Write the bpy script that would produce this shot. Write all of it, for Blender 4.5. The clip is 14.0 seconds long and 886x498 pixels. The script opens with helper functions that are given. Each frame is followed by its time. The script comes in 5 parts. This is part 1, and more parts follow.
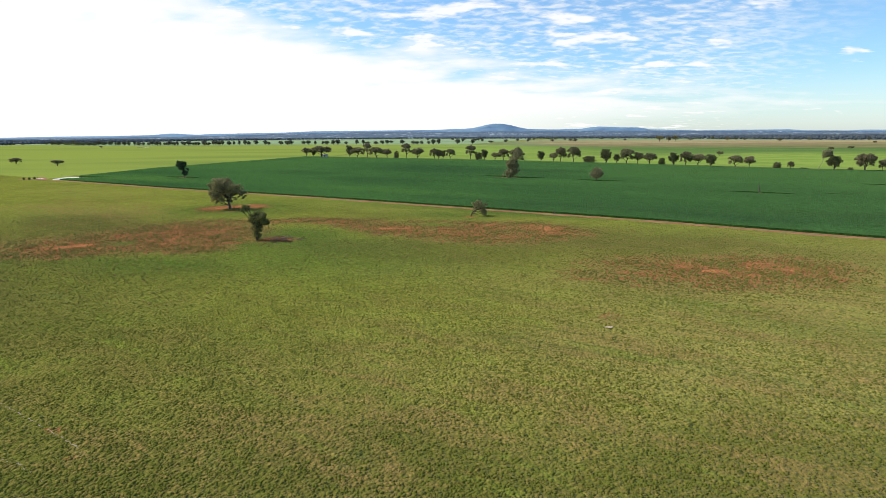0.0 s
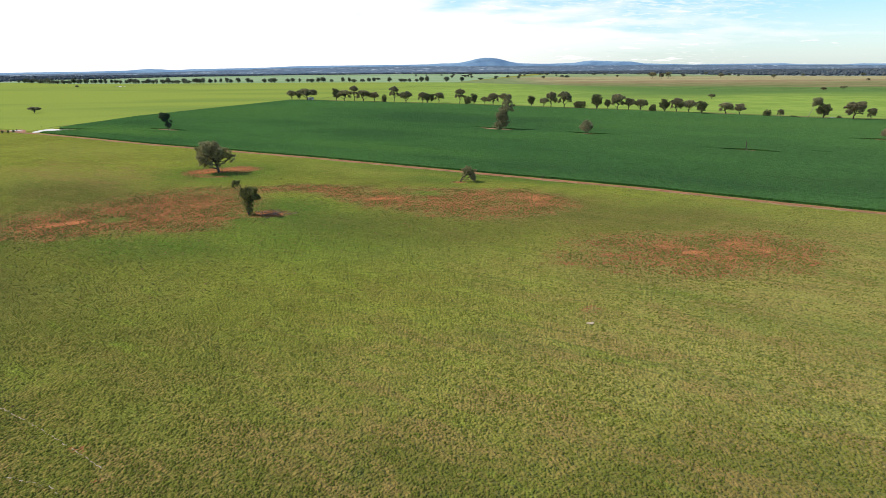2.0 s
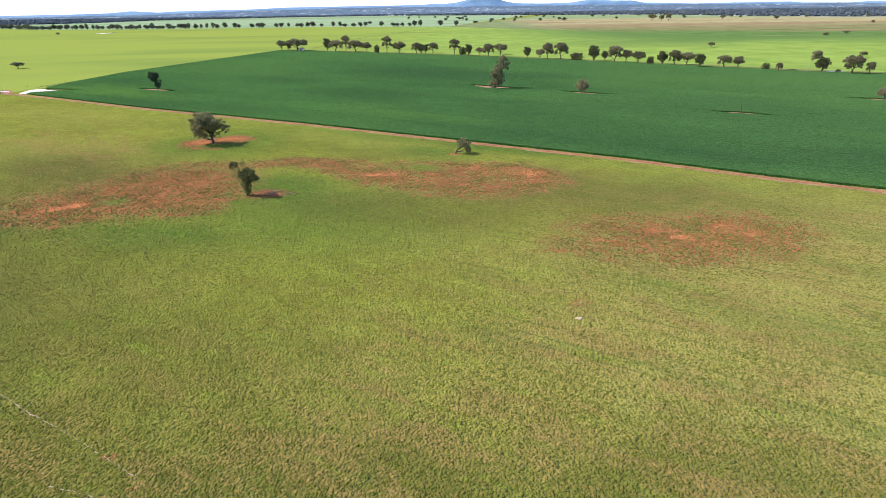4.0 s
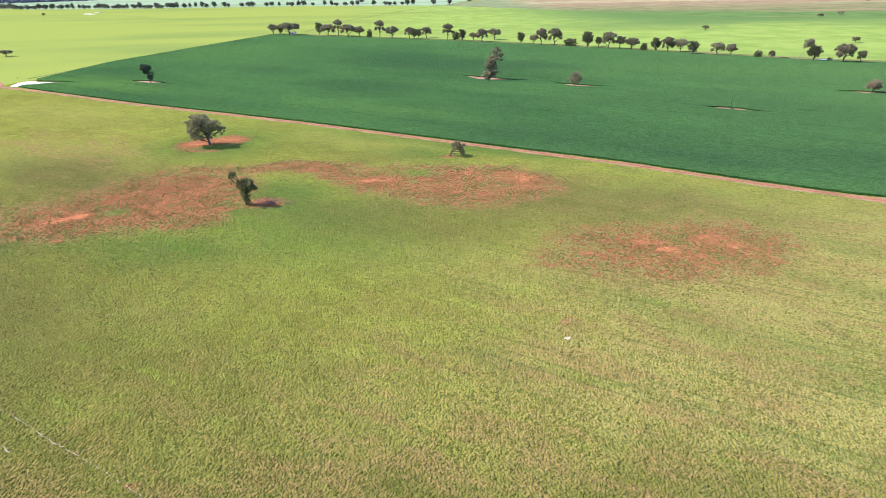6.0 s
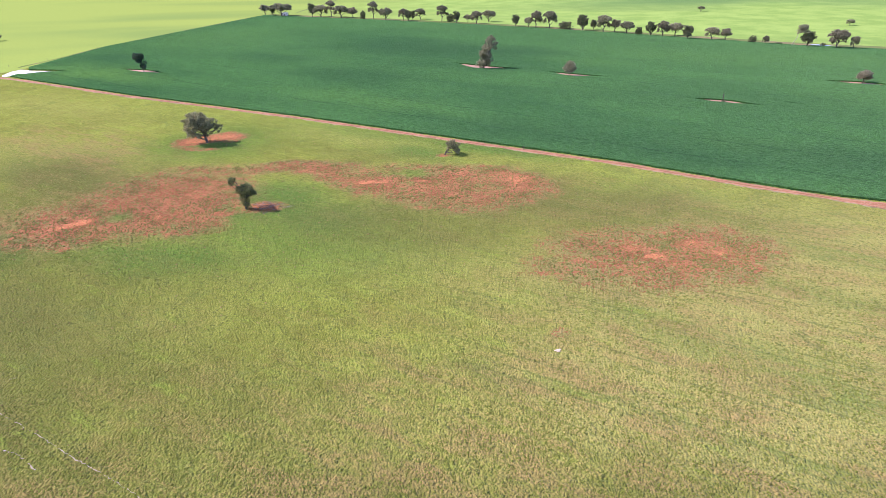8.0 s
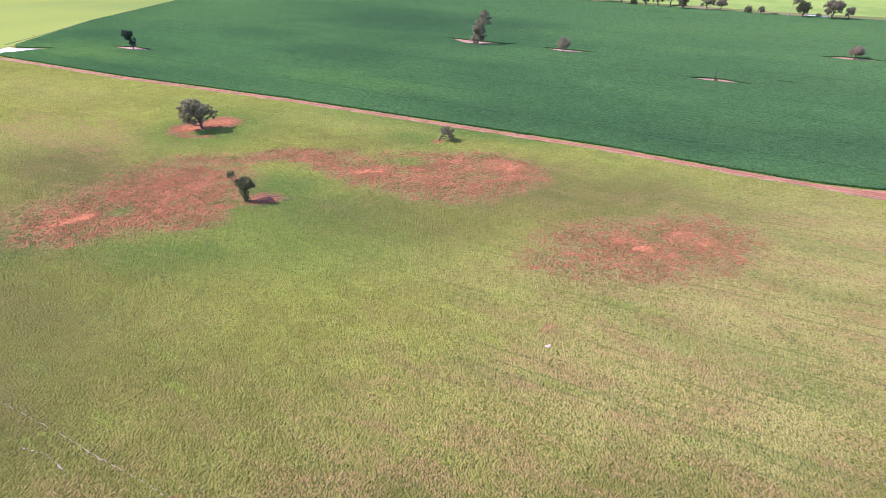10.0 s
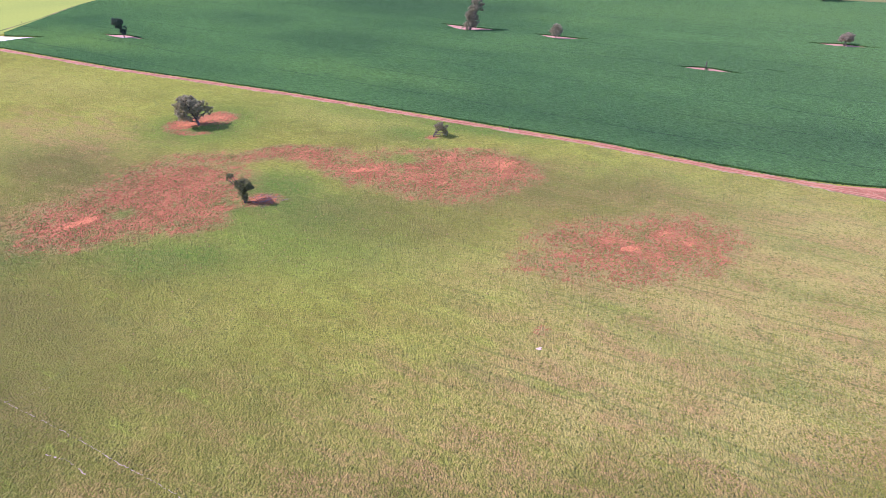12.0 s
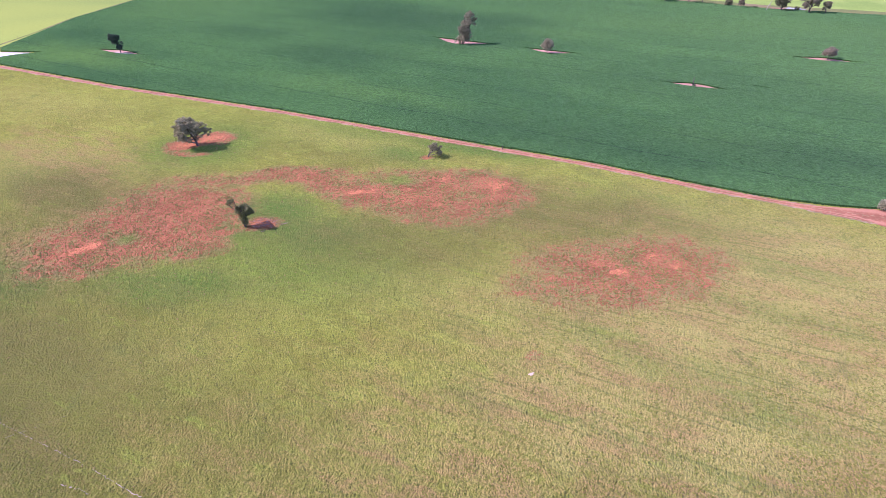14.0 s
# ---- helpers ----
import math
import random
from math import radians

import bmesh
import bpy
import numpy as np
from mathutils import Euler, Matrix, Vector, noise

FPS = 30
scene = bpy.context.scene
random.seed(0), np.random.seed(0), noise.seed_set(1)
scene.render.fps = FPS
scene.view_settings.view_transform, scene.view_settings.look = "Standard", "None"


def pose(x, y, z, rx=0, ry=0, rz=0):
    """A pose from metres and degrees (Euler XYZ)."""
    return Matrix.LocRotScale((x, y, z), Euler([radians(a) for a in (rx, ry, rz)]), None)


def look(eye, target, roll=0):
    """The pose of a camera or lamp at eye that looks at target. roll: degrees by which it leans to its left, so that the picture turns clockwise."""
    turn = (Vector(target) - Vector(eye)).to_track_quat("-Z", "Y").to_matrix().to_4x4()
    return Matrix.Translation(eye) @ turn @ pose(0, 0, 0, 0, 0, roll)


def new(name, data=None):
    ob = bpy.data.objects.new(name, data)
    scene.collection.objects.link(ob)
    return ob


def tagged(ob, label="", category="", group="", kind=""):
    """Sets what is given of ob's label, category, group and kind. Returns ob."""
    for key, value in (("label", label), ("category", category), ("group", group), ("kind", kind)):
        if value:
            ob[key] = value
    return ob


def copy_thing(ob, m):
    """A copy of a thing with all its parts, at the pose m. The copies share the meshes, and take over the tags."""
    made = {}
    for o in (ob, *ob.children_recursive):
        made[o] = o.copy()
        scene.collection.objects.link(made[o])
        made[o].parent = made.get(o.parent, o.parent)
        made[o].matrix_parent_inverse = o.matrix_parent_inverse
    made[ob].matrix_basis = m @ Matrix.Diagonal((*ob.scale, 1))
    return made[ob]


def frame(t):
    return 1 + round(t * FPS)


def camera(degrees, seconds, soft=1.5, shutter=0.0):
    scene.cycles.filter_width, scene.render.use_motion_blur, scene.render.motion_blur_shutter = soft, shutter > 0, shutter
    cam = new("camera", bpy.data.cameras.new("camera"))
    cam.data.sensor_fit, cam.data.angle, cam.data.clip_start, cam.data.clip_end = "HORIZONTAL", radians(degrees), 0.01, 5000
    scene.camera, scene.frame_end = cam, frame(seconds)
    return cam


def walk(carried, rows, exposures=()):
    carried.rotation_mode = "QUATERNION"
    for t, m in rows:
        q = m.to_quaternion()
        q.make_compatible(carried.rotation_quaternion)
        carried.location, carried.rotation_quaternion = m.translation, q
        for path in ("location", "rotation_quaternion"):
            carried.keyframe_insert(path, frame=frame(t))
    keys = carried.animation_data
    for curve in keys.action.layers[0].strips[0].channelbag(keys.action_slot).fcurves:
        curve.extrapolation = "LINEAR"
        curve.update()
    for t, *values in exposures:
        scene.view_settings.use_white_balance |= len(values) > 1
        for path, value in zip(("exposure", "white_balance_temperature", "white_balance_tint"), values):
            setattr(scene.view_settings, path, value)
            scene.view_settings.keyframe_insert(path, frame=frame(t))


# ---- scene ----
cam = camera(77.32, 14.0, soft=0.6)
# seconds, place, then degrees: yaw to the left, pitch up, lean
ROWS = [
    (0, 0.15, 3.30, 28.95, 3.15, -11.69, -0.42),
    (0.5, 0.15, 3.12, 31.66, 2.74, -13.26, -0.50),
    (1, 0.15, 2.94, 34.31, 2.46, -14.94, -0.48),
    (1.5, 0.15, 2.76, 36.92, 2.27, -16.49, -0.55),
    (2, 0.15, 2.58, 39.48, 2.09, -18.12, -0.54),
    (2.5, 0.15, 2.40, 42.00, 1.98, -19.67, -0.59),
    (3, 0.15, 2.22, 44.48, 1.91, -21.27, -0.71),
    (5.5, 0.15, 1.32, 56.32, 1.20, -25.36, -0.99),
    (6, 0.15, 1.14, 58.60, 1.09, -25.79, -1.02),
    (6.5, 0.15, 0.96, 60.85, 0.99, -26.39, -1.05),
    (7, 0.15, 0.78, 63.08, 0.84, -26.93, -1.00),
    (7.5, 0.15, 0.60, 65.30, 0.71, -27.50, -1.02),
    (10, 0.15, -0.30, 76.15, 0.06, -31.68, -1.36),
    (10.5, 0.15, -0.48, 78.30, -0.06, -32.73, -1.41),
    (11, 0.15, -0.66, 80.45, -0.20, -33.81, -1.54),
    (11.5, 0.15, -0.84, 82.60, -0.36, -34.31, -1.53),
    (12, 0.15, -1.02, 84.75, -0.52, -34.14, -1.60),
    (12.5, 0.15, -1.20, 86.90, -0.68, -34.05, -1.64),
    (13, 0.15, -1.38, 89.06, -0.86, -33.91, -1.72),
    (13.5, 0.15, -1.56, 91.23, -1.02, -33.98, -1.72),
    (14, 0.15, -1.74, 93.42, -1.19, -34.11, -1.69),
]


def aimed(x, y, z, yaw, pitch, lean):
    return pose(x, y, z, 90 + pitch, 0, yaw) @ pose(0, 0, 0, 0, 0, lean)


LIGHTNESS = [(0.0, 0.04, 6850, 10), (3.0, 0.28, 6730, 12), (5.5, 0.91, 6180, 25), (7.5, 0.97, 5830, 34), (10.0, 0.96, 5640, 50), (14.0, 0.96, 5580, 62)]
walk(cam, [(t, aimed(*rest)) for t, *rest in ROWS], LIGHTNESS)

# ---- sky and sun ----
SUN_TO = Vector((-0.70, 0.11, 0.70)).normalized()  # from the ground towards the sun


def maths(nt, op, a, b=0.0, c=0.0, clamp=False):
    n = nt.nodes.new("ShaderNodeMath")
    n.operation, n.use_clamp = op, clamp
    for k, v in enumerate((a, b, c)):
        if isinstance(v, bpy.types.NodeSocket):
            nt.links.new(v, n.inputs[k])
        else:
            n.inputs[k].default_value = v
    return n.outputs[0]


def span(nt, value, lo, hi, to_lo=0.0, to_hi=1.0):
    """A smooth step of value between lo and hi."""
    n = nt.nodes.new("ShaderNodeMapRange")
    n.interpolation_type, n.clamp = "SMOOTHSTEP", True
    for k, v in enumerate((value, lo, hi, to_lo, to_hi)):
        if isinstance(v, bpy.types.NodeSocket):
            nt.links.new(v, n.inputs[k])
        else:
            n.inputs[k].default_value = v
    return n.outputs[0]


def blend(nt, fac, a, b, how="MIX"):
    n = nt.nodes.new("ShaderNodeMix")
    n.data_type, n.blend_type, n.clamp_factor = "RGBA", how, True
    for k, v in ((0, fac), (6, a), (7, b)):
        if isinstance(v, bpy.types.NodeSocket):
            nt.links.new(v, n.inputs[k])
        else:
            n.inputs[k].default_value = v if k == 0 else (*v, 1.0)[:4]
    return n.outputs[2]


def cloudy(nt, where, scale, detail=4.0, rough=0.55, warp=0.0):
    n = nt.nodes.new("ShaderNodeTexNoise")
    n.inputs["Scale"].default_value, n.inputs["Detail"].default_value = scale, detail
    n.inputs["Roughness"].default_value, n.inputs["Distortion"].default_value = rough, warp
    nt.links.new(where, n.inputs["Vector"])
    return n.outputs["Fac"]


def cells(nt, where, scale, out="Distance"):
    n = nt.nodes.new("ShaderNodeTexVoronoi")
    n.inputs["Scale"].default_value = scale
    nt.links.new(where, n.inputs["Vector"])
    return n.outputs[out]


def mapped(nt, where, turn=0.0, scale=(1, 1, 1)):
    n = nt.nodes.new("ShaderNodeMapping")
    n.inputs["Rotation"].default_value = (0, 0, radians(turn))
    n.inputs["Scale"].default_value = scale
    nt.links.new(where, n.inputs["Vector"])
    return n.outputs[0]


def make_world():
    world = bpy.data.worlds.new("sky")
    scene.world = world
    world.use_nodes = True
    nt = world.node_tree
    nt.nodes.clear()
    out, bg = nt.nodes.new("ShaderNodeOutputWorld"), nt.nodes.new("ShaderNodeBackground")
    sky = nt.nodes.new("ShaderNodeTexSky")
    sky.sky_type, sky.sun_disc = "NISHITA", False
    sky.sun_elevation = math.asin(SUN_TO.z)
    sky.sun_rotation = math.atan2(SUN_TO.x, SUN_TO.y)
    sky.air_density, sky.dust_density, sky.ozone_density = 1.0, 0.6, 1.5
    way = nt.nodes.new("ShaderNodeTexCoord").outputs["Generated"]
    parts = nt.nodes.new("ShaderNodeSeparateXYZ")
    nt.links.new(way, parts.inputs[0])
    up = maths(nt, "MAXIMUM", parts.outputs[2], 0.0)
    low = maths(nt, "ADD", up, 0.16)
    plane = nt.nodes.new("ShaderNodeCombineXYZ")
    nt.links.new(maths(nt, "DIVIDE", parts.outputs[0], low), plane.inputs[0])
    nt.links.new(maths(nt, "DIVIDE", parts.outputs[1], low), plane.inputs[1])
    side = maths(nt, "DIVIDE", parts.outputs[0], maths(nt, "MAXIMUM", parts.outputs[1], 0.15))
    big = cloudy(nt, plane.outputs[0], 1.1, 4.0, 0.55)
    puffs = cloudy(nt, mapped(nt, plane.outputs[0], 12, (0.75, 1.2, 1.0)), 3.6, 4.0, 0.5, 0.15)
    ripple = cloudy(nt, mapped(nt, plane.outputs[0], -20, (0.9, 1.3, 1.0)), 13.0, 3.0, 0.55, 0.3)
    # a bank of bright cloud that stands higher towards the sun, and thins out on the far side
    bank = maths(nt, "SUBTRACT", maths(nt, "SUBTRACT", 0.118, maths(nt, "MULTIPLY", side, 0.150)), up)
    bank = maths(nt, "ADD", bank, maths(nt, "MULTIPLY", maths(nt, "SUBTRACT", big, 0.5), 0.20))
    bank = maths(nt, "ADD", bank, maths(nt, "MULTIPLY", maths(nt, "SUBTRACT", puffs, 0.5), 0.10))
    veil = span(nt, bank, -0.040, 0.045)
    clear = maths(nt, "MULTIPLY", span(nt, side, -0.15, 0.45), span(nt, up, 0.055, 0.015))
    veil = maths(nt, "MULTIPLY", veil, maths(nt, "SUBTRACT", 1.0, maths(nt, "MULTIPLY", clear, 0.6)))
    veil = maths(nt, "MULTIPLY", veil, span(nt, side, 0.0, 0.6, 1.0, 0.72))
    # below it, small heaps in the clear air, thinning out away from the sun
    lone = maths(nt, "ADD", maths(nt, "MULTIPLY", puffs, 0.8), maths(nt, "MULTIPLY", ripple, 0.2))
    lone = maths(nt, "SUBTRACT", lone, span(nt, side, 0.15, 0.85, 0.0, 0.10))
    heaps = maths(nt, "MULTIPLY", span(nt, lone, 0.51, 0.62), 0.92)
    fleece = maths(nt, "MULTIPLY", span(nt, maths(nt, "ADD", ripple, maths(nt, "MULTIPLY", big, 0.5)), 0.62, 1.0), span(nt, side, 0.75, 0.3, 0.0, 0.7))
    haze = span(nt, up, 0.11, 0.0)
    mask = maths(nt, "MAXIMUM", maths(nt, "MAXIMUM", veil, heaps), maths(nt, "MAXIMUM", fleece, maths(nt, "MULTIPLY", haze, 0.38)))
    blue = blend(nt, 1.0, sky.outputs[0], (0.108, 0.150, 0.185), "MULTIPLY")
    nt.links.new(blend(nt, maths(nt, "MULTIPLY", mask, 0.97), blue, (1.0, 1.02, 1.05)), bg.inputs[0])
    bg.inputs[1].default_value = 1.0
    nt.links.new(bg.outputs[0], out.inputs[0])


make_world()
sun = new("sun", bpy.data.lights.new("sun", "SUN"))
sun.data.energy, sun.data.angle, sun.data.color = 4.6, radians(0.6), (1.0, 0.95, 0.87)
sun.matrix_world = look(SUN_TO * 900, (0, 0, 0))


# ---- materials ----
def surface(name, rough=0.9, gloss=0.2):
    m = bpy.data.materials.new(name)
    m.use_nodes = True
    nt = m.node_tree
    b = nt.nodes["Principled BSDF"]
    b.inputs["Roughness"].default_value = rough
    b.inputs["Specular IOR Level"].default_value = gloss
    where = nt.nodes.new("ShaderNodeTexCoord").outputs["Object"]
    return m, nt, b, where


def raised(nt, b, height, strength, distance):
    n = nt.nodes.new("ShaderNodeBump")
    n.inputs["Strength"].default_value, n.inputs["Distance"].default_value = strength, distance
    nt.links.new(height, n.inputs["Height"])
    nt.links.new(n.outputs[0], b.inputs["Normal"])


def downy(b, weight, tint):
    """The soft sheen of standing blades."""
    b.inputs["Sheen Weight"].default_value = weight
    b.inputs["Sheen Roughness"].default_value = 0.4
    b.inputs["Sheen Tint"].default_value = (*tint, 1)


def layer(nt, name):
    n = nt.nodes.new("ShaderNodeAttribute")
    n.attribute_name = name
    return n.outputs["Fac"]


RED, RED_PALE = (0.224, 0.088, 0.037), (0.385, 0.143, 0.060)


def pasture_material():
    m, nt, b, p = surface("pasture", 1.0, 0.0)
    n50, n8 = cloudy(nt, p, 0.022, 4), cloudy(nt, p, 0.11, 4, 0.6)
    n3, n1, n02 = cloudy(nt, p, 0.33, 3, 0.6), cloudy(nt, p, 0.9, 4, 0.6), cloudy(nt, p, 5.5, 3, 0.6)
    heads = cells(nt, p, 2.5)  # the heads of the clumps, a pace apart at most
    small_heads = cells(nt, p, 5.5)
    tone = maths(nt, "ADD", maths(nt, "MULTIPLY", n50, 0.5), maths(nt, "MULTIPLY", n8, 0.5))
    col = blend(nt, span(nt, tone, 0.38, 0.60), (0.144, 0.154, 0.021), (0.194, 0.222, 0.029))
    brown = layer(nt, "brown")
    drill = mapped(nt, p, 28)
    col = blend(nt, maths(nt, "MULTIPLY", span(nt, cloudy(nt, mapped(nt, drill, 0, (0.6, 1.2, 1)), 0.17, 4, 0.6, 0.4), 0.52, 0.66), 0.6), col, (0.218, 0.262, 0.036))
    col = blend(nt, maths(nt, "MULTIPLY", layer(nt, "dry"), span(nt, n3, 0.1, 0.6)), col, (0.250, 0.236, 0.058))
    col = blend(nt, maths(nt, "MULTIPLY", layer(nt, "lush"), span(nt, n3, 0.08, 0.46)), col, (0.066, 0.136, 0.017))
    # rank growth, and plain darkening of the near foreground
    col = blend(nt, maths(nt, "MULTIPLY", layer(nt, "rank_dark"), span(nt, n1, 0.1, 0.55)), col, (0.092, 0.095, 0.021))
    # fresh green growth in short streaks along the old sowing
    fresh = span(nt, cloudy(nt, mapped(nt, drill, 0, (0.35, 1.5, 1)), 0.20, 4, 0.65, 0.3), 0.57, 0.68)
    col = blend(nt, maths(nt, "MULTIPLY", maths(nt, "MULTIPLY", fresh, span(nt, n1, 0.3, 0.6)), 0.65), col, (0.148, 0.218, 0.022))
    # ruddy stems and old seed heads, in flecks and in drifts
    col = blend(nt, maths(nt, "MULTIPLY", maths(nt, "MULTIPLY", span(nt, n1, 0.46, 0.62), 0.32), brown), col, (0.215, 0.140, 0.048))
    col = blend(nt, maths(nt, "MULTIPLY", span(nt, cloudy(nt, mapped(nt, drill, 0, (0.45, 1.3, 1)), 0.13, 5, 0.65, 0.5), 0.42, 0.64), maths(nt, "MULTIPLY", brown, 0.66)), col, (0.228, 0.150, 0.054))
    col = blend(nt, maths(nt, "MULTIPLY", span(nt, cloudy(nt, p, 0.08, 5, 0.7, 0.8), 0.56, 0.68), 0.45), col, (0.090, 0.118, 0.026))
    # single darker tussocks, standing apart
    lone = maths(nt, "MULTIPLY", span(nt, cells(nt, p, 1.25, "Color"), 0.52, 0.62), span(nt, cells(nt, p, 1.25), 0.46, 0.26))
    lone = maths(nt, "MULTIPLY", lone, span(nt, n8, 0.34, 0.60, 0.25, 0.75))
    col = blend(nt, lone, col, (0.076, 0.090, 0.020))
    # thin lines left by an old sowing
    along = nt.nodes.new("ShaderNodeSeparateXYZ")
    nt.links.new(drill, along.inputs[0])
    sway = maths(nt, "MULTIPLY", cloudy(nt, mapped(nt, drill, 0, (0.012, 0.06, 1)), 1.0, 2), 5.0)
    at = maths(nt, "FRACT", maths(nt, "DIVIDE", maths(nt, "ADD", along.outputs[1], sway), 3.1))
    line = maths(nt, "MULTIPLY", span(nt, maths(nt, "ABSOLUTE", maths(nt, "SUBTRACT", at, 0.5)), 0.13, 0.04), span(nt, cloudy(nt, mapped(nt, drill, 0, (0.03, 0.28, 1)), 1.0, 3, 0.6), 0.46, 0.60))
    col = blend(nt, maths(nt, "MULTIPLY", maths(nt, "MULTIPLY", line, layer(nt, "drilled")), maths(nt, "ADD", 0.25, maths(nt, "MULTIPLY", n1, 0.55))), col, (0.074, 0.098, 0.022))
    # shade in the pits between the clumps, painted as darker gaps
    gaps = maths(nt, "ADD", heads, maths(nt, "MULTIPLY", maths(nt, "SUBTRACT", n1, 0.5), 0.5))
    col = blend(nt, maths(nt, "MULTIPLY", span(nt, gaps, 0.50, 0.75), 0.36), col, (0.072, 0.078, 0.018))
    # red dust and dead stalks thicken towards the worn ground
    col = blend(nt, maths(nt, "MULTIPLY", span(nt, layer(nt, "soil"), 0.08, 0.34), span(nt, n1, 0.25, 0.65, 0.2, 0.75)), col, (0.190, 0.135, 0.052))
    # worn red earth: the clumps stand closer towards the margin, until it closes
    soil = layer(nt, "soil")
    close = maths(nt, "ADD", maths(nt, "MULTIPLY", maths(nt, "SUBTRACT", 0.62, heads), 0.5), maths(nt, "MULTIPLY", maths(nt, "SUBTRACT", n1, 0.5), 1.2))
    close = maths(nt, "ADD", close, maths(nt, "MULTIPLY", maths(nt, "SUBTRACT", n3, 0.5), 1.5))
    close = maths(nt, "ADD", close, maths(nt, "MULTIPLY", maths(nt, "SUBTRACT", n02, 0.5), 0.5))
    worn = maths(nt, "SUBTRACT", soil, close)
    earth = blend(nt, span(nt, n8, 0.35, 0.65), RED, (0.292, 0.116, 0.050))
    earth = blend(nt, span(nt, maths(nt, "ADD", soil, maths(nt, "MULTIPLY", maths(nt, "SUBTRACT", n3, 0.5), 0.8)), 0.75, 1.05), earth, RED_PALE)
    col = blend(nt, maths(nt, "MULTIPLY", span(nt, worn, 0.24, 0.40), span(nt, soil, 0.06, 0.26)), col, earth)
    # grey bare ground of old trodden pads
    pads = maths(nt, "ADD", layer(nt, "grey"), maths(nt, "MULTIPLY", maths(nt, "SUBTRACT", n1, 0.5), 1.3))
    col = blend(nt, span(nt, pads, 0.5, 0.75), col, (0.30, 0.26, 0.20))
    col = blend(nt, 1.0, col, blend(nt, span(nt, n02, 0.3, 0.7), (0.85, 0.85, 0.84), (1.15, 1.15, 1.14)), "MULTIPLY")
    col = blend(nt, 1.0, col, blend(nt, span(nt, n1, 0.3, 0.7), (0.80, 0.81, 0.80), (1.20, 1.19, 1.19)), "MULTIPLY")
    h = maths(nt, "ADD", maths(nt, "MULTIPLY", n1, 1.3), maths(nt, "MULTIPLY", n02, 0.3))
    h = maths(nt, "ADD", maths(nt, "SUBTRACT", h, maths(nt, "MULTIPLY", heads, 1.1)), maths(nt, "MULTIPLY", lone, 0.5))
    h = maths(nt, "SUBTRACT", h, maths(nt, "MULTIPLY", small_heads, 0.3))
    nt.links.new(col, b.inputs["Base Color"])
    raised(nt, b, h, 1.0, 0.27)
    downy(b, 0.08, (0.95, 1.0, 0.50))
    return m


def crop_material():
    m, nt, b, p = surface("crop", 1.0, 0.0)
    q = mapped(nt, p, 31.1)  # x along the drill rows
    big, mid = cloudy(nt, mapped(nt, q, 0, (0.6, 1.4, 1)), 0.009, 3), cloudy(nt, p, 0.06, 4, 0.6)
    n1, n02 = cloudy(nt, p, 0.8, 3), cloudy(nt, p, 3.2, 3, 0.6)
    col = blend(nt, span(nt, big, 0.38, 0.62), (0.0260, 0.078, 0.0192), (0.0400, 0.108, 0.0238))
    col = blend(nt, maths(nt, "MULTIPLY", span(nt, mid, 0.45, 0.7), 0.35), col, (0.036, 0.098, 0.018))
    # lit and cloud-shaded patches go straight into the base colour
    col = blend(nt, layer(nt, "lit_yellow"), col, (0.066, 0.145, 0.024))
    col = blend(nt, layer(nt, "pale"), col, (0.046, 0.114, 0.025))
    col = blend(nt, layer(nt, "shaded"), col, (0.0165, 0.052, 0.0150))
    parts = nt.nodes.new("ShaderNodeSeparateXYZ")
    nt.links.new(q, parts.inputs[0])
    rows = cloudy(nt, mapped(nt, q, 0, (0.015, 1.6, 1)), 1.0, 3, 0.5)
    col = blend(nt, maths(nt, "MULTIPLY", span(nt, rows, 0.5, 0.75), 0.10), col, (0.014, 0.050, 0.014))
    wander = maths(nt, "MULTIPLY", cloudy(nt, mapped(nt, q, 0, (0.02, 0.02, 1)), 1.0, 2), 6.0)
    pass_at = maths(nt, "FRACT", maths(nt, "DIVIDE", maths(nt, "ADD", parts.outputs[1], wander), 24.0))
    gap = maths(nt, "MULTIPLY", span(nt, pass_at, 0.026, 0.014), span(nt, cloudy(nt, mapped(nt, q, 0, (0.02, 0.15, 1)), 1.0, 2), 0.36, 0.48))
    col = blend(nt, maths(nt, "MULTIPLY", gap, 0.85), col, (0.008, 0.025, 0.010))
    col = blend(nt, 1.0, col, blend(nt, span(nt, n02, 0.25, 0.75), (0.5, 0.5, 0.5), (1.5, 1.5, 1.5)), "MULTIPLY")
    col = blend(nt, 1.0, col, blend(nt, span(nt, n1, 0.3, 0.7), (0.74, 0.76, 0.76), (1.26, 1.24, 1.24)), "MULTIPLY")
    col = blend(nt, maths(nt, "MULTIPLY", span(nt, cells(nt, p, 0.9), 0.36, 0.12), 0.6), col, (0.013, 0.038, 0.013))
    nt.links.new(col, b.inputs["Base Color"])
    lumps = maths(nt, "SUBTRACT", maths(nt, "ADD", n02, n1), maths(nt, "MULTIPLY", cells(nt, p, 1.1), 0.7))
    raised(nt, b, maths(nt, "ADD", lumps, maths(nt, "MULTIPLY", rows, 0.12)), 1.0, 0.5)
    downy(b, 0.088, (0.60, 1.0, 0.55))
    return m


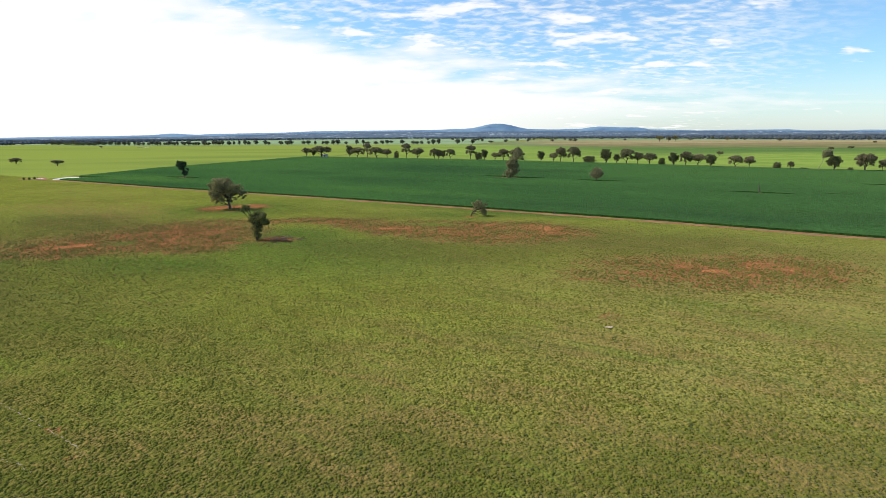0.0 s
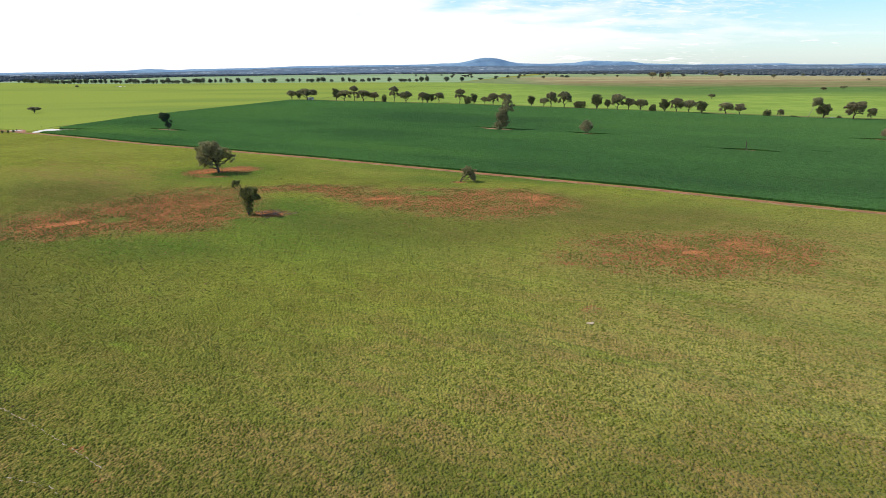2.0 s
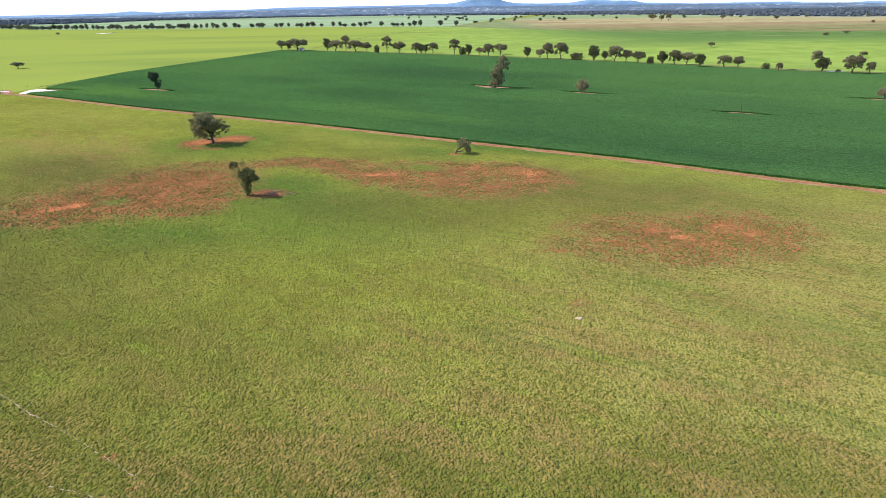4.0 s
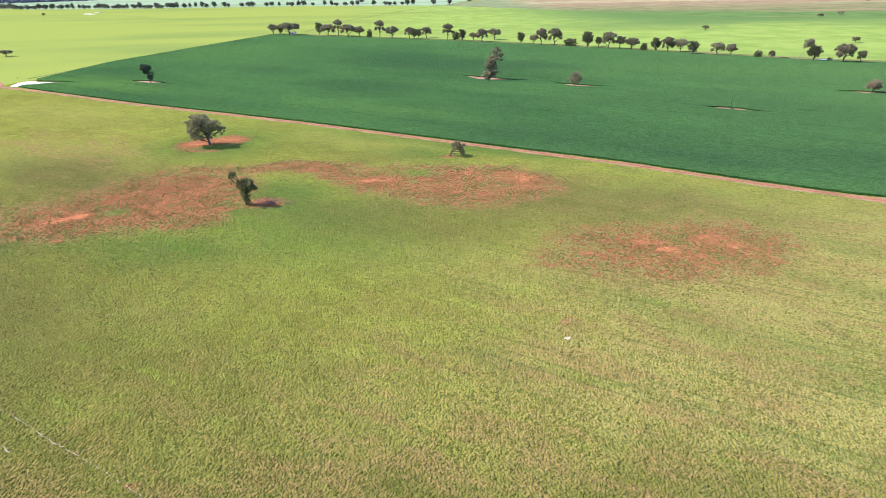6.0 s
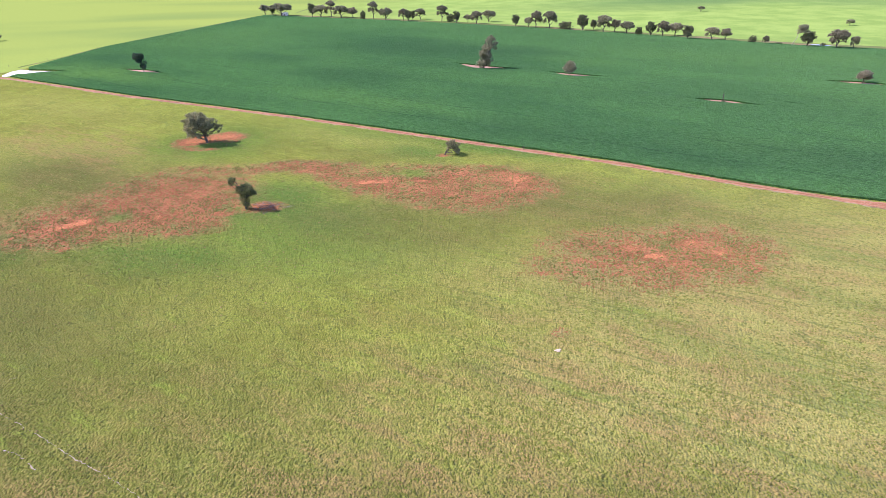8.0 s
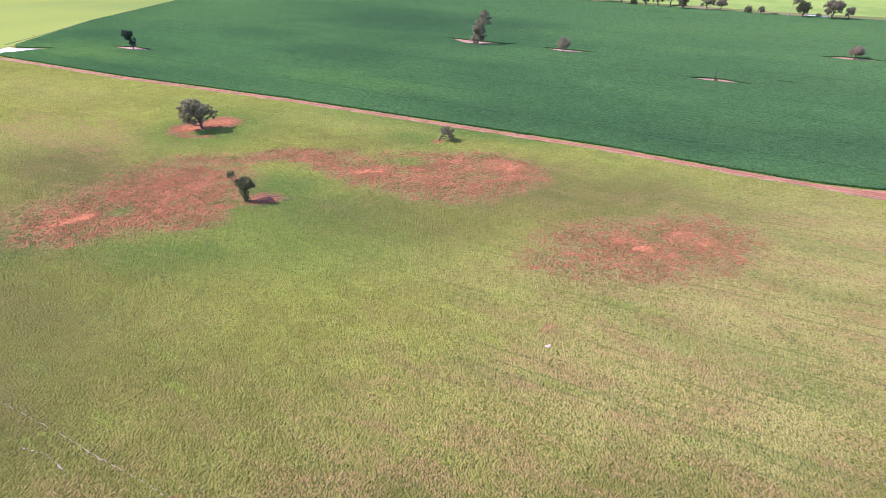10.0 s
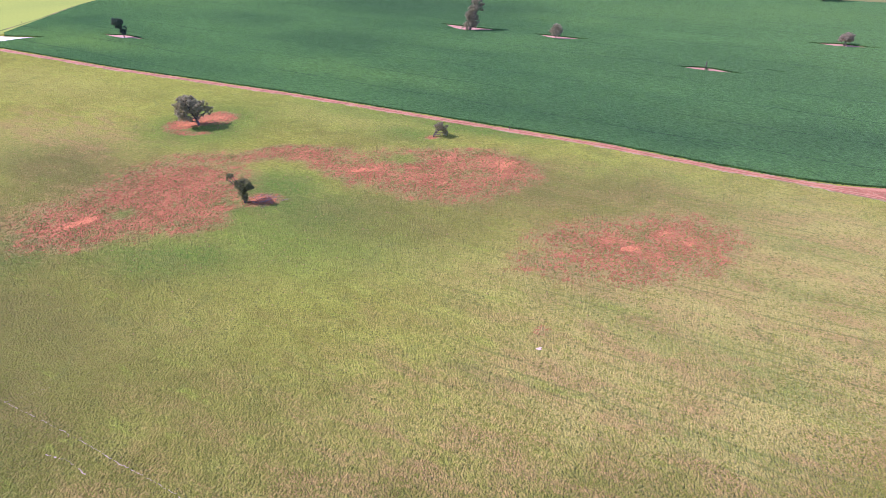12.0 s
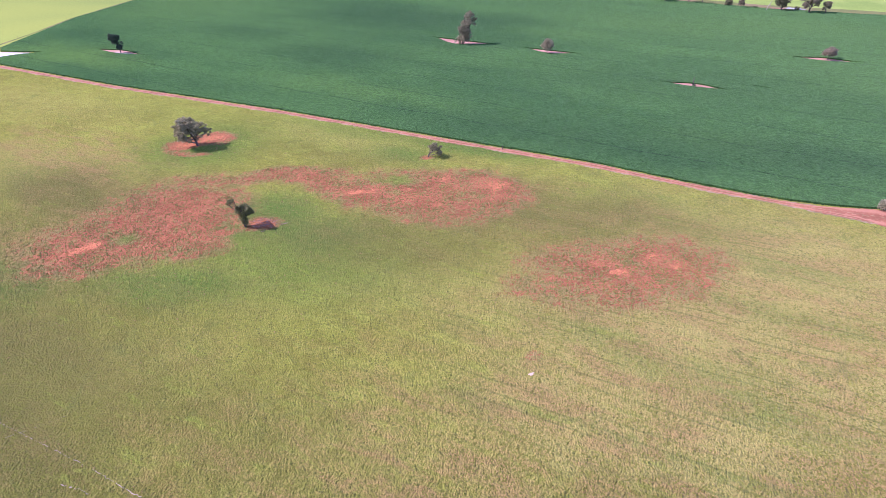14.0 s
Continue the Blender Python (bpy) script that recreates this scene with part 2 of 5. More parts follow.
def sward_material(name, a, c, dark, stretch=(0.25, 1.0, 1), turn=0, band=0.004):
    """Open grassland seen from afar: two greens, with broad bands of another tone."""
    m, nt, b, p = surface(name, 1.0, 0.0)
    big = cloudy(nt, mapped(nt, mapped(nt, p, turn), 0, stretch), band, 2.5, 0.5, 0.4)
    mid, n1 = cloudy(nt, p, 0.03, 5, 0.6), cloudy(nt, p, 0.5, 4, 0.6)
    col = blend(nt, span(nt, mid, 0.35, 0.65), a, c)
    # on the young crop these darker bands are painted cloud shade
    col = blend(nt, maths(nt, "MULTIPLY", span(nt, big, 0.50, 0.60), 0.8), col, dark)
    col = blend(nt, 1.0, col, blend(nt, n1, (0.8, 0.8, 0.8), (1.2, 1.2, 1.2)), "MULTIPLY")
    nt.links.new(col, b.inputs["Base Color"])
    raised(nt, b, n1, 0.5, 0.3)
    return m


def bright_material():
    """Lush pasture behind the crop: yellower to the west, with cloud shade painted in as a dark green band before the
    dry country.
    """
    m, nt, b, p = surface("bright_pasture", 1.0, 0.0)
    parts = nt.nodes.new("ShaderNodeSeparateXYZ")
    nt.links.new(p, parts.inputs[0])
    x, y = parts.outputs[0], parts.outputs[1]
    broad = cloudy(nt, mapped(nt, mapped(nt, p, 8), 0, (0.35, 1.0, 1)), 0.0055, 2.5, 0.55, 0.8)
    mid, n1 = cloudy(nt, p, 0.03, 5, 0.6), cloudy(nt, p, 0.5, 4, 0.6)
    col = blend(nt, span(nt, mid, 0.35, 0.65), (0.150, 0.228, 0.048), (0.205, 0.285, 0.064))
    west = maths(nt, "ADD", maths(nt, "DIVIDE", x, -500.0), maths(nt, "SUBTRACT", broad, 0.5))
    col = blend(nt, span(nt, west, -0.1, 0.6), col, (0.196, 0.246, 0.050))
    # soft streaks of cloud shade, painted as darker green
    col = blend(nt, maths(nt, "MULTIPLY", span(nt, broad, 0.46, 0.70), 0.6), col, (0.118, 0.176, 0.046))
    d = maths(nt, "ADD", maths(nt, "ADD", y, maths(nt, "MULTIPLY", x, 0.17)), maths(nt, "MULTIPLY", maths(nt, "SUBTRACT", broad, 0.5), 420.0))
    # broad cloud-shadow band put into the colour on the east side
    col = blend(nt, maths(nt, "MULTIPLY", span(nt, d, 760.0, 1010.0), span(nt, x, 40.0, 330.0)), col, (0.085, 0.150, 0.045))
    col = blend(nt, 1.0, col, blend(nt, n1, (0.8, 0.8, 0.8), (1.2, 1.2, 1.2)), "MULTIPLY")
    nt.links.new(col, b.inputs["Base Color"])
    raised(nt, b, n1, 0.5, 0.3)
    return m


def tan_material():
    """Dry country: the painted dark green shade band runs on at its near side, then olive, with brown and straw beyond,
    in long uneven drifts.
    """
    m, nt, b, p = surface("far_dry_grass", 1.0, 0.0)
    parts = nt.nodes.new("ShaderNodeSeparateXYZ")
    nt.links.new(p, parts.inputs[0])
    x, y = parts.outputs[0], parts.outputs[1]
    broad = cloudy(nt, mapped(nt, mapped(nt, p, 6), 0, (0.14, 1.0, 1)), 0.005, 5, 0.65, 0.5)
    fine, n1 = cloudy(nt, p, 0.02, 5, 0.65), cloudy(nt, p, 0.4, 4, 0.6)
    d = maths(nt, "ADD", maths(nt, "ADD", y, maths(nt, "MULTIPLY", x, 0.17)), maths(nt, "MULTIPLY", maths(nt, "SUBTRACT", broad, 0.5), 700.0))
    # nearest green repeats the cloud shade painted on the bright pasture
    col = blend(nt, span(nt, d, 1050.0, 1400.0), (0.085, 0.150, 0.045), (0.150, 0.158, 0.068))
    col = blend(nt, span(nt, d, 1400.0, 1800.0), col, (0.275, 0.245, 0.130))
    col = blend(nt, maths(nt, "MULTIPLY", span(nt, broad, 0.50, 0.62), 0.85), col, (0.205, 0.150, 0.085))
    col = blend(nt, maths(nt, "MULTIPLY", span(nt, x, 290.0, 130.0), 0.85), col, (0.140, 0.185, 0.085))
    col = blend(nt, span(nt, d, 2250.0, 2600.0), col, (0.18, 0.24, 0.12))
    col = blend(nt, 1.0, col, blend(nt, span(nt, fine, 0.3, 0.7), (0.82, 0.82, 0.82), (1.18, 1.18, 1.18)), "MULTIPLY")
    nt.links.new(col, b.inputs["Base Color"])
    raised(nt, b, n1, 0.5, 0.3)
    return m


def earth_material(name, a, c, pale, grassy=False):
    m, nt, b, p = surface(name, 0.95, 0.15)
    n8, n1, n02 = cloudy(nt, p, 0.12, 4), cloudy(nt, p, 0.9, 4, 0.6), cloudy(nt, p, 5.0, 3)
    col = blend(nt, span(nt, n8, 0.35, 0.65), a, c)
    col = blend(nt, maths(nt, "MULTIPLY", span(nt, n1, 0.5, 0.7), 0.7), col, pale)
    col = blend(nt, 1.0, col, blend(nt, n02, (0.75, 0.75, 0.75), (1.2, 1.2, 1.2)), "MULTIPLY")
    nt.links.new(col, b.inputs["Base Color"])
    if grassy:
        across = layer(nt, "across")
        wheel = maths(nt, "MULTIPLY", span(nt, across, 0.2, 0.42), span(nt, across, 0.70, 0.5))
        col = blend(nt, maths(nt, "MULTIPLY", wheel, 0.6), col, pale)
        grass = maths(nt, "ADD", maths(nt, "MULTIPLY", span(nt, across, 0.50, 1.0), 0.85), maths(nt, "MULTIPLY", span(nt, across, 0.22, 0.0), 0.38))
        grass = maths(nt, "ADD", grass, maths(nt, "MULTIPLY", maths(nt, "SUBTRACT", n1, 0.5), 1.9))
        grass = maths(nt, "ADD", grass, maths(nt, "MULTIPLY", maths(nt, "SUBTRACT", n02, 0.5), 1.2))
        col = blend(nt, span(nt, grass, 0.36, 0.56), col, blend(nt, span(nt, n8, 0.4, 0.6), (0.150, 0.130, 0.050), (0.240, 0.190, 0.100)))
        nt.links.new(col, b.inputs["Base Color"])
    raised(nt, b, maths(nt, "ADD", n1, n02), 0.6, 0.1)
    return m


def leaf_material(name, a, c, dry=(0.12, 0.085, 0.05)):
    m, nt, b, p = surface(name, 0.8, 0.04)
    geo = nt.nodes.new("ShaderNodeNewGeometry")
    pick = geo.outputs["Random Per Island"]
    n1 = cloudy(nt, p, 0.35, 3)
    col = blend(nt, maths(nt, "ADD", maths(nt, "MULTIPLY", pick, 0.6), maths(nt, "MULTIPLY", span(nt, n1, 0.35, 0.65), 0.4)), a, c)
    col = blend(nt, span(nt, pick, 0.86, 0.9), col, dry)
    own = nt.nodes.new("ShaderNodeObjectInfo").outputs["Random"]
    col = blend(nt, 1.0, col, blend(nt, own, (0.82, 0.84, 0.82), (1.14, 1.12, 1.10)), "MULTIPLY")
    nt.links.new(col, b.inputs["Base Color"])
    glow, mix = nt.nodes.new("ShaderNodeBsdfTranslucent"), nt.nodes.new("ShaderNodeMixShader")
    nt.links.new(col, glow.inputs[0])
    mix.inputs[0].default_value = 0.35
    nt.links.new(b.outputs[0], mix.inputs[1])
    nt.links.new(glow.outputs[0], mix.inputs[2])
    nt.links.new(mix.outputs[0], nt.nodes["Material Output"].inputs[0])
    return m


def bark_material(name, a, c):
    m, nt, b, p = surface(name, 0.9, 0.2)
    n1 = cloudy(nt, mapped(nt, p, 0, (3, 3, 0.6)), 1.5, 5, 0.65)
    nt.links.new(blend(nt, span(nt, n1, 0.35, 0.65), a, c), b.inputs["Base Color"])
    raised(nt, b, n1, 0.6, 0.05)
    return m


def water_material():
    m, nt, b, p = surface("water", 0.06, 0.5)
    n1 = cloudy(nt, p, 0.5, 3)
    nt.links.new(blend(nt, span(nt, n1, 0.35, 0.7), (0.30, 0.27, 0.23), (0.42, 0.38, 0.33)), b.inputs["Base Color"])
    raised(nt, b, cloudy(nt, p, 2.0, 2), 0.05, 0.02)
    return m


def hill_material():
    m, nt, b, p = surface("hazed_hill", 1.0, 0.0)
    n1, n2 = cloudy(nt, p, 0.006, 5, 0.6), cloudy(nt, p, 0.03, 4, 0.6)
    # blue of distance haze put into the hills' own colour
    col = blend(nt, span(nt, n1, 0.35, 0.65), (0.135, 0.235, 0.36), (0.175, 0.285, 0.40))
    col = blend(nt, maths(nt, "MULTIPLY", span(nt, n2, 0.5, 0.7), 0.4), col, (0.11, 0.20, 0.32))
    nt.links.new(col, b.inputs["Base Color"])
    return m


PASTURE = pasture_material()
CROP = crop_material()
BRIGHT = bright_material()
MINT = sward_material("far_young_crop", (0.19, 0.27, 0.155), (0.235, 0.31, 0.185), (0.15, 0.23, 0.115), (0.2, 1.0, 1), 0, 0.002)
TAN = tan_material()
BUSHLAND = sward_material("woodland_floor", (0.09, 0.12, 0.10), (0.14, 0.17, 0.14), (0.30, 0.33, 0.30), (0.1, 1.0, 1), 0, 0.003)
TRACK = earth_material("red_track", (0.178, 0.074, 0.034), (0.250, 0.105, 0.049), (0.36, 0.180, 0.098), True)
PALE_PAD = earth_material("pale_pad", (0.20, 0.165, 0.115), (0.29, 0.245, 0.18), (0.42, 0.37, 0.29))
BARE = earth_material("bare_patch", (0.26, 0.145, 0.088), (0.33, 0.195, 0.125), (0.44, 0.31, 0.22))
BARE_RED = earth_material("bare_red_earth", (0.20, 0.085, 0.05), (0.27, 0.12, 0.075), (0.36, 0.19, 0.13))
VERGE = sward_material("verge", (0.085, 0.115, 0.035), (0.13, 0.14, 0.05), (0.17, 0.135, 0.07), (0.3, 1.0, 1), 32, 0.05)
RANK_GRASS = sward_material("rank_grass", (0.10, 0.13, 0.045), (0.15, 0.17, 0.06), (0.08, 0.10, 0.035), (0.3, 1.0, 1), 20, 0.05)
LEAF_GREY = leaf_material("grey_leaf", (0.145, 0.152, 0.078), (0.380, 0.365, 0.215), (0.35, 0.29, 0.18))
LEAF_DARK = leaf_material("dark_leaf", (0.070, 0.092, 0.045), (0.205, 0.225, 0.110), (0.23, 0.19, 0.11))
# far leaves lightened a little in place of distance haze
LEAF_FAR = leaf_material("far_leaf", (0.090, 0.112, 0.085), (0.170, 0.190, 0.135))
LEAF_BROWN = leaf_material("brown_leaf", (0.118, 0.119, 0.070), (0.300, 0.278, 0.172), (0.31, 0.23, 0.155))
LEAF_GUM = leaf_material("gum_leaf", (0.145, 0.150, 0.070), (0.400, 0.385, 0.195), (0.38, 0.31, 0.18))
LEAF_OLIVE = leaf_material("olive_leaf", (0.108, 0.130, 0.048), (0.310, 0.318, 0.125), (0.30, 0.25, 0.12))
LEAF_PINE = leaf_material("pine_leaf", (0.045, 0.080, 0.050), (0.110, 0.155, 0.090), (0.12, 0.13, 0.08))
WEED_LEAF = leaf_material("weed_leaf", (0.122, 0.136, 0.034), (0.225, 0.228, 0.058), (0.25, 0.180, 0.075))
TUFT_LEAF = leaf_material("tuft_leaf", (0.128, 0.142, 0.024), (0.190, 0.208, 0.036), (0.205, 0.175, 0.045))
CROP_LEAF = leaf_material("crop_leaf", (0.024, 0.072, 0.022), (0.040, 0.115, 0.030), (0.06, 0.13, 0.03))
BARK = bark_material("bark", (0.06, 0.048, 0.038), (0.135, 0.11, 0.09))
BARK_PALE = bark_material("pale_bark", (0.20, 0.165, 0.13), (0.37, 0.32, 0.27))
DEADWOOD = bark_material("dead_wood", (0.10, 0.065, 0.045), (0.30, 0.22, 0.165))
WATER = water_material()
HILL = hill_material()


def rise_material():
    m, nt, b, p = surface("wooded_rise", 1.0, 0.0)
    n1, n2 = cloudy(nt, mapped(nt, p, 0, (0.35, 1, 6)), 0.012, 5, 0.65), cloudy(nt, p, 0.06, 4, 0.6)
    # woods and clearings tinted blue-grey in place of distance haze
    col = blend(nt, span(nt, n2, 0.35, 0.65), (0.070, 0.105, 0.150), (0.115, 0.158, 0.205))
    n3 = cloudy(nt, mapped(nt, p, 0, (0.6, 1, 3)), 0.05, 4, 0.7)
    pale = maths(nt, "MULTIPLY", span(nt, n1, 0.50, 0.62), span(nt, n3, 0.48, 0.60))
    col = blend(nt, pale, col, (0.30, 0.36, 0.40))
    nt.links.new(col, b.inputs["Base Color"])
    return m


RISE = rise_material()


# ---- mesh helpers ----
def part(name, me, material, parent, label=""):
    ob = new(name, me)
    if not me.materials:
        me.materials.append(material)
    ob.parent = parent
    if label:
        ob["label"] = label
    return ob


def thing(name, x, y, z, label, category, group="", kind=""):
    ob = new(name)
    ob.location = (x, y, z)
    return tagged(ob, label, category, group, kind)


def sheet_mesh(name, verts, faces):
    me = bpy.data.meshes.new(name)
    me.from_pydata(verts, [], faces)
    me.update()
    return me


def fast_mesh(name, verts, faces):
    """verts (n, 3) and faces (m, k) as arrays."""
    me = bpy.data.meshes.new(name)
    m, k = faces.shape
    me.vertices.add(len(verts))
    me.vertices.foreach_set("co", np.ascontiguousarray(verts, dtype=np.float32).ravel())
    me.loops.add(m * k)
    me.loops.foreach_set("vertex_index", np.ascontiguousarray(faces, dtype=np.int32).ravel())
    me.polygons.add(m)
    me.polygons.foreach_set("loop_start", np.arange(0, m * k, k, dtype=np.int32))
    me.update(calc_edges=True)
    return me


def tube(verts, faces, points, radii, sides=7):
    """Adds a tapered tube along points to the lists."""
    base = len(verts)
    pts = [Vector(p) for p in points]
    for k, (p, r) in enumerate(zip(pts, radii)):
        ahead = (pts[min(k + 1, len(pts) - 1)] - pts[max(k - 1, 0)]).normalized()
        a = ahead.orthogonal().normalized()
        c = ahead.cross(a)
        for s in range(sides):
            t = 2 * math.pi * s / sides
            verts.append(tuple(p + r * (math.cos(t) * a + math.sin(t) * c)))
    for k in range(len(pts) - 1):
        for s in range(sides):
            i, j = base + k * sides + s, base + k * sides + (s + 1) % sides
            faces.append((i, j, j + sides, i + sides))
    faces.append(tuple(base + (len(pts) - 1) * sides + s for s in range(sides)))


# ---- the ground: one sheet to the horizon ----
def axis(lo, hi, step, far):
    core = list(np.arange(lo, hi + 0.01, step))
    out, d, v = [], step, hi
    while v < far:
        d *= 1.25
        v += d
        out.append(min(v, far))
    back, d, v = [], step, lo
    while v > -far:
        d *= 1.25
        v -= d
        back.append(max(v, -far))
    return np.array(sorted(back) + core + out)


# patches: x, y, half-length, half-width, turn in degrees, strength
SOIL = [
    (-96, 149, 22, 14, 27, 0.60), (-86, 162, 17, 14, 20, 0.50), (-97, 168, 20, 12, -10, 0.40), (-110, 140, 9, 8, -35, 0.40), (-77, 153, 8, 12, 20, 0.28), (-70, 143, 8, 5, 10, 0.40), (-86, 178, 16, 6, -5, 0.32),
    (-124, 150, 14, 13, -20, 0.13), (-62, 191, 27, 5.5, 2, 0.55), (-36, 183, 13, 6, -28, 0.55), (-24, 174, 13, 7, -15, 0.52), (-8, 166, 14, 7, -8, 0.40), (8, 176, 19, 11, -14, 0.60), (6, 160, 20, 10, 0, 0.45), (24, 172, 8, 9, 20, 0.40),
    (2, 188, 18, 4, 0, 0.30), (52, 123, 25, 13, 5, 0.40), (64, 127, 15, 10, 10, 0.26), (45, 112, 20, 7, 0, 0.20), (38, 127, 15, 9, -10, 0.20), (70, 118, 11, 9, 0, 0.26),
]
SOIL_SPOTS = [
    (-106, 146, 4.2, 2.0, 12, 0.55), (-111.5, 142.5, 4.5, 1.6, 20, 0.40), (-84, 149, 4.0, 1.6, -10, 0.25), (-29, 175.2, 3.4, 1.4, 0, 0.45), (-24, 174.4, 3.4, 1.5, 0, 0.45), (-7.6, 174.4, 2.8, 1.2, 5, 0.55), (6, 182, 6, 2.4, 10, 0.30), (24, 176, 5, 4, 20, 0.30),
    (52.2, 121.8, 2.7, 1.2, 0, 0.75), (62.5, 127.5, 2.6, 2.4, 20, 0.45), (46.5, 125.5, 3.0, 1.4, 15, 0.35), (57.5, 117.5, 3.0, 1.2, -10, 0.30), (68, 122, 2.2, 1.8, 0, 0.30), (-93.0, 230.0, 8.0, 6.0, -12, 1.0), (-105, 223.5, 6.5, 7.0, 0, 0.85), (-99, 213.6, 8.5, 2.6, -8, 0.55), (-98, 222, 5.0, 4.0, 0, 0.45),
    (-54.5, 154.6, 5.0, 3.6, -8, 0.95), (-65.5, 150.8, 4.0, 1.6, 5, 0.5), (-1.4, 202.0, 2.2, 1.3, 0, 0.95), (-42, 52.0, 1.5, 1.1, 0, 0.30), (21.8, 90.3, 2.3, 1.6, 0, 0.40), (-36, 48.3, 1.2, 0.9, 0, 0.36),
]
# green islands in the worn ground
ISLANDS = [(-96, 148, 5.0, 2.8, 10, 0.8), (-101, 152, 5, 3, 0, 0.35), (-10, 182, 7.0, 3.6, 0, 0.8), (-13, 172, 3, 2, 0, 0.4), (56, 124, 2.0, 2.6, 0, 0.5), (-96.5, 217.5, 7.5, 3.6, 5, 0.8), (14, 168, 4, 2.5, 0, 0.3), (44, 117, 4, 2.5, 0, 0.3)]
LUSH = [
    (-57, 163, 19, 13, 5, 1.0), (-97, 221, 24, 21, 0, 0.95), (-96, 148, 7, 4.5, 0, 0.9), (-80, 124, 26, 9, -12, 0.8), (-122, 128, 16, 12, -30, 0.9), (-140, 140, 25, 14, -30, 0.45),
    (20, 206, 26, 5.5, -27, 1.0), (-30, 232, 40, 6, -27, 0.5), (8, 79, 9, 2.2, -26, 0.75), (33, 68.0, 22, 1.2, -27, 0.5), (58, 55, 14, 1.2, -26, 0.5), (-12, 205, 14, 8, -20, 0.8), (-45, 136, 42, 20, -18, 0.7),
    (-51.7, 77.4, 1.6, 1.3, 0, 0.7), (-150, 190, 30, 12, -30, 0.35), (-10, 182, 8, 5, 0, 0.7), (-30, 150, 18, 10, 0, 0.6), (-96, 217, 8, 5, 0, 0.8), (56, 124, 3, 4, 0, 0.8),
    (60, 80, 20, 7, -28, 0.35), (85, 101, 26, 4, -28, 0.45), (38, 96, 18, 5, -28, 0.30), (96, 121, 22, 5, -28, 0.40), (75, 66, 18, 4, -28, 0.35), (-70, 238, 80, 16, -27, 0.22), (70, 160, 45, 14, -29, 0.25),
]
DRY = [
    (45, 86, 46, 26, -10, 0.75), (85, 90, 50, 36, -20, 1.0), (55, 62, 45, 16, 0, 0.75), (-150, 205, 45, 22, -25, 0.6), (10, 120, 30, 14, 0, 0.35), (-15, 62, 40, 14, 0, 0.35),
    (95, 140, 45, 20, -27, 0.6), (100, 112, 40, 28, -20, 0.55), (-205, 290, 60, 18, -28, 0.35), (-80, 95, 30, 12, 0, 0.3), (-35, 225, 40, 10, -27, 0.4),
]
# rank growth; the strip at y 44 darkens the foreground for the camera's view
RANK_DARK = [(-100, 95, 38, 24, -25, 0.75), (-85, 66, 26, 12, -25, 0.65), (-45, 75, 35, 18, -10, 0.45), (-138, 165, 22, 28, -20, 0.75), (-175, 205, 34, 24, -20, 0.2), (-128, 188, 34, 16, -25, 0.7), (0, 44, 95, 13, 0, 0.9), (-60, 112, 28, 12, -15, 0.3), (-122, 115, 32, 20, -30, 0.35), (-10, 142, 38, 16, -10, 0.7), (22, 152, 25, 11, -20, 0.3), (48, 154, 36, 17, -25, 0.8), (80, 146, 26, 8, -27, 0.3), (-38, 205, 30, 8, -20, 0.35)]
BROWN = [(40, 66, 75, 36, 0, 0.75), (-30, 46, 80, 12, 0, 0.5), (85, 112, 60, 40, -12, 0.8), (-112, 158, 45, 34, -30, 0.4), (0, 172, 50, 22, 0, 0.4), (-158, 226, 40, 18, -25, 1.0), (-138, 206, 26, 12, -25, 0.7), (-120, 150, 22, 20, -20, 0.5), (60, 50, 50, 14, -10, 0.5), (0, 58, 110, 20, 0, 0.25)]
GREY = [
    (-69, 62.1, 4.0, 2.6, 0, 0.30), (-86, 78, 4.5, 2.5, 0, 0.36), (-82, 80.7, 3, 1.5, 0, 0.3), (-42, 47, 6, 3.5, -20, 0.28), (-36, 51.8, 1.6, 1.2, 0, 0.42), (-56, 59.5, 7, 2.0, -27, 0.30),
]
DRILLED = [(90, 100, 70, 50, -25, 1.0), (30, 70, 60, 26, -25, 0.6), (-30, 140, 60, 30, -25, 0.4), (-120, 240, 60, 22, -27, 0.4)]


def patched(x, y, patches, wander=1.0, power=1.4):
    total = np.zeros_like(x)
    x, y = x + wander * (3.2 * np.sin(y * 0.17 + 1.1) + 1.8 * np.sin(x * 0.43 + y * 0.36)), y + wander * (2.4 * np.sin(x * 0.15 + 0.4) + 1.5 * np.sin(x * 0.39 - y * 0.47 + 2))
    for cx, cy, a, b, turn, strength in patches:
        c, s = math.cos(radians(turn)), math.sin(radians(turn))
        u, v = ((x - cx) * c + (y - cy) * s) / a, (-(x - cx) * s + (y - cy) * c) / b
        total = total + strength * np.exp(-((u * u + v * v) ** power) * 0.9)
    return total


def mottle(x, y, size, seed):
    """Smooth irregular noise from 0 to 1, in blotches of about the given size."""
    total, amp, norm = np.zeros_like(x), 1.0, 0.0
    for octave in range(3):
        u, v = x / size * 2 ** octave + 7.3 * seed, y / size * 2 ** octave + 3.1 * seed
        i, j = np.floor(u), np.floor(v)
        f, g = u - i, v - j
        f, g = f * f * (3 - 2 * f), g * g * (3 - 2 * g)

        def at(a, b):
            return np.modf(np.abs(np.sin(a * 12.9898 + b * 78.233 + seed) * 43758.5453))[0]
        total += amp * ((at(i, j) * (1 - f) + at(i + 1, j) * f) * (1 - g) + (at(i, j + 1) * (1 - f) + at(i + 1, j + 1) * f) * g)
        norm, amp = norm + amp, amp * 0.55
    return total / norm


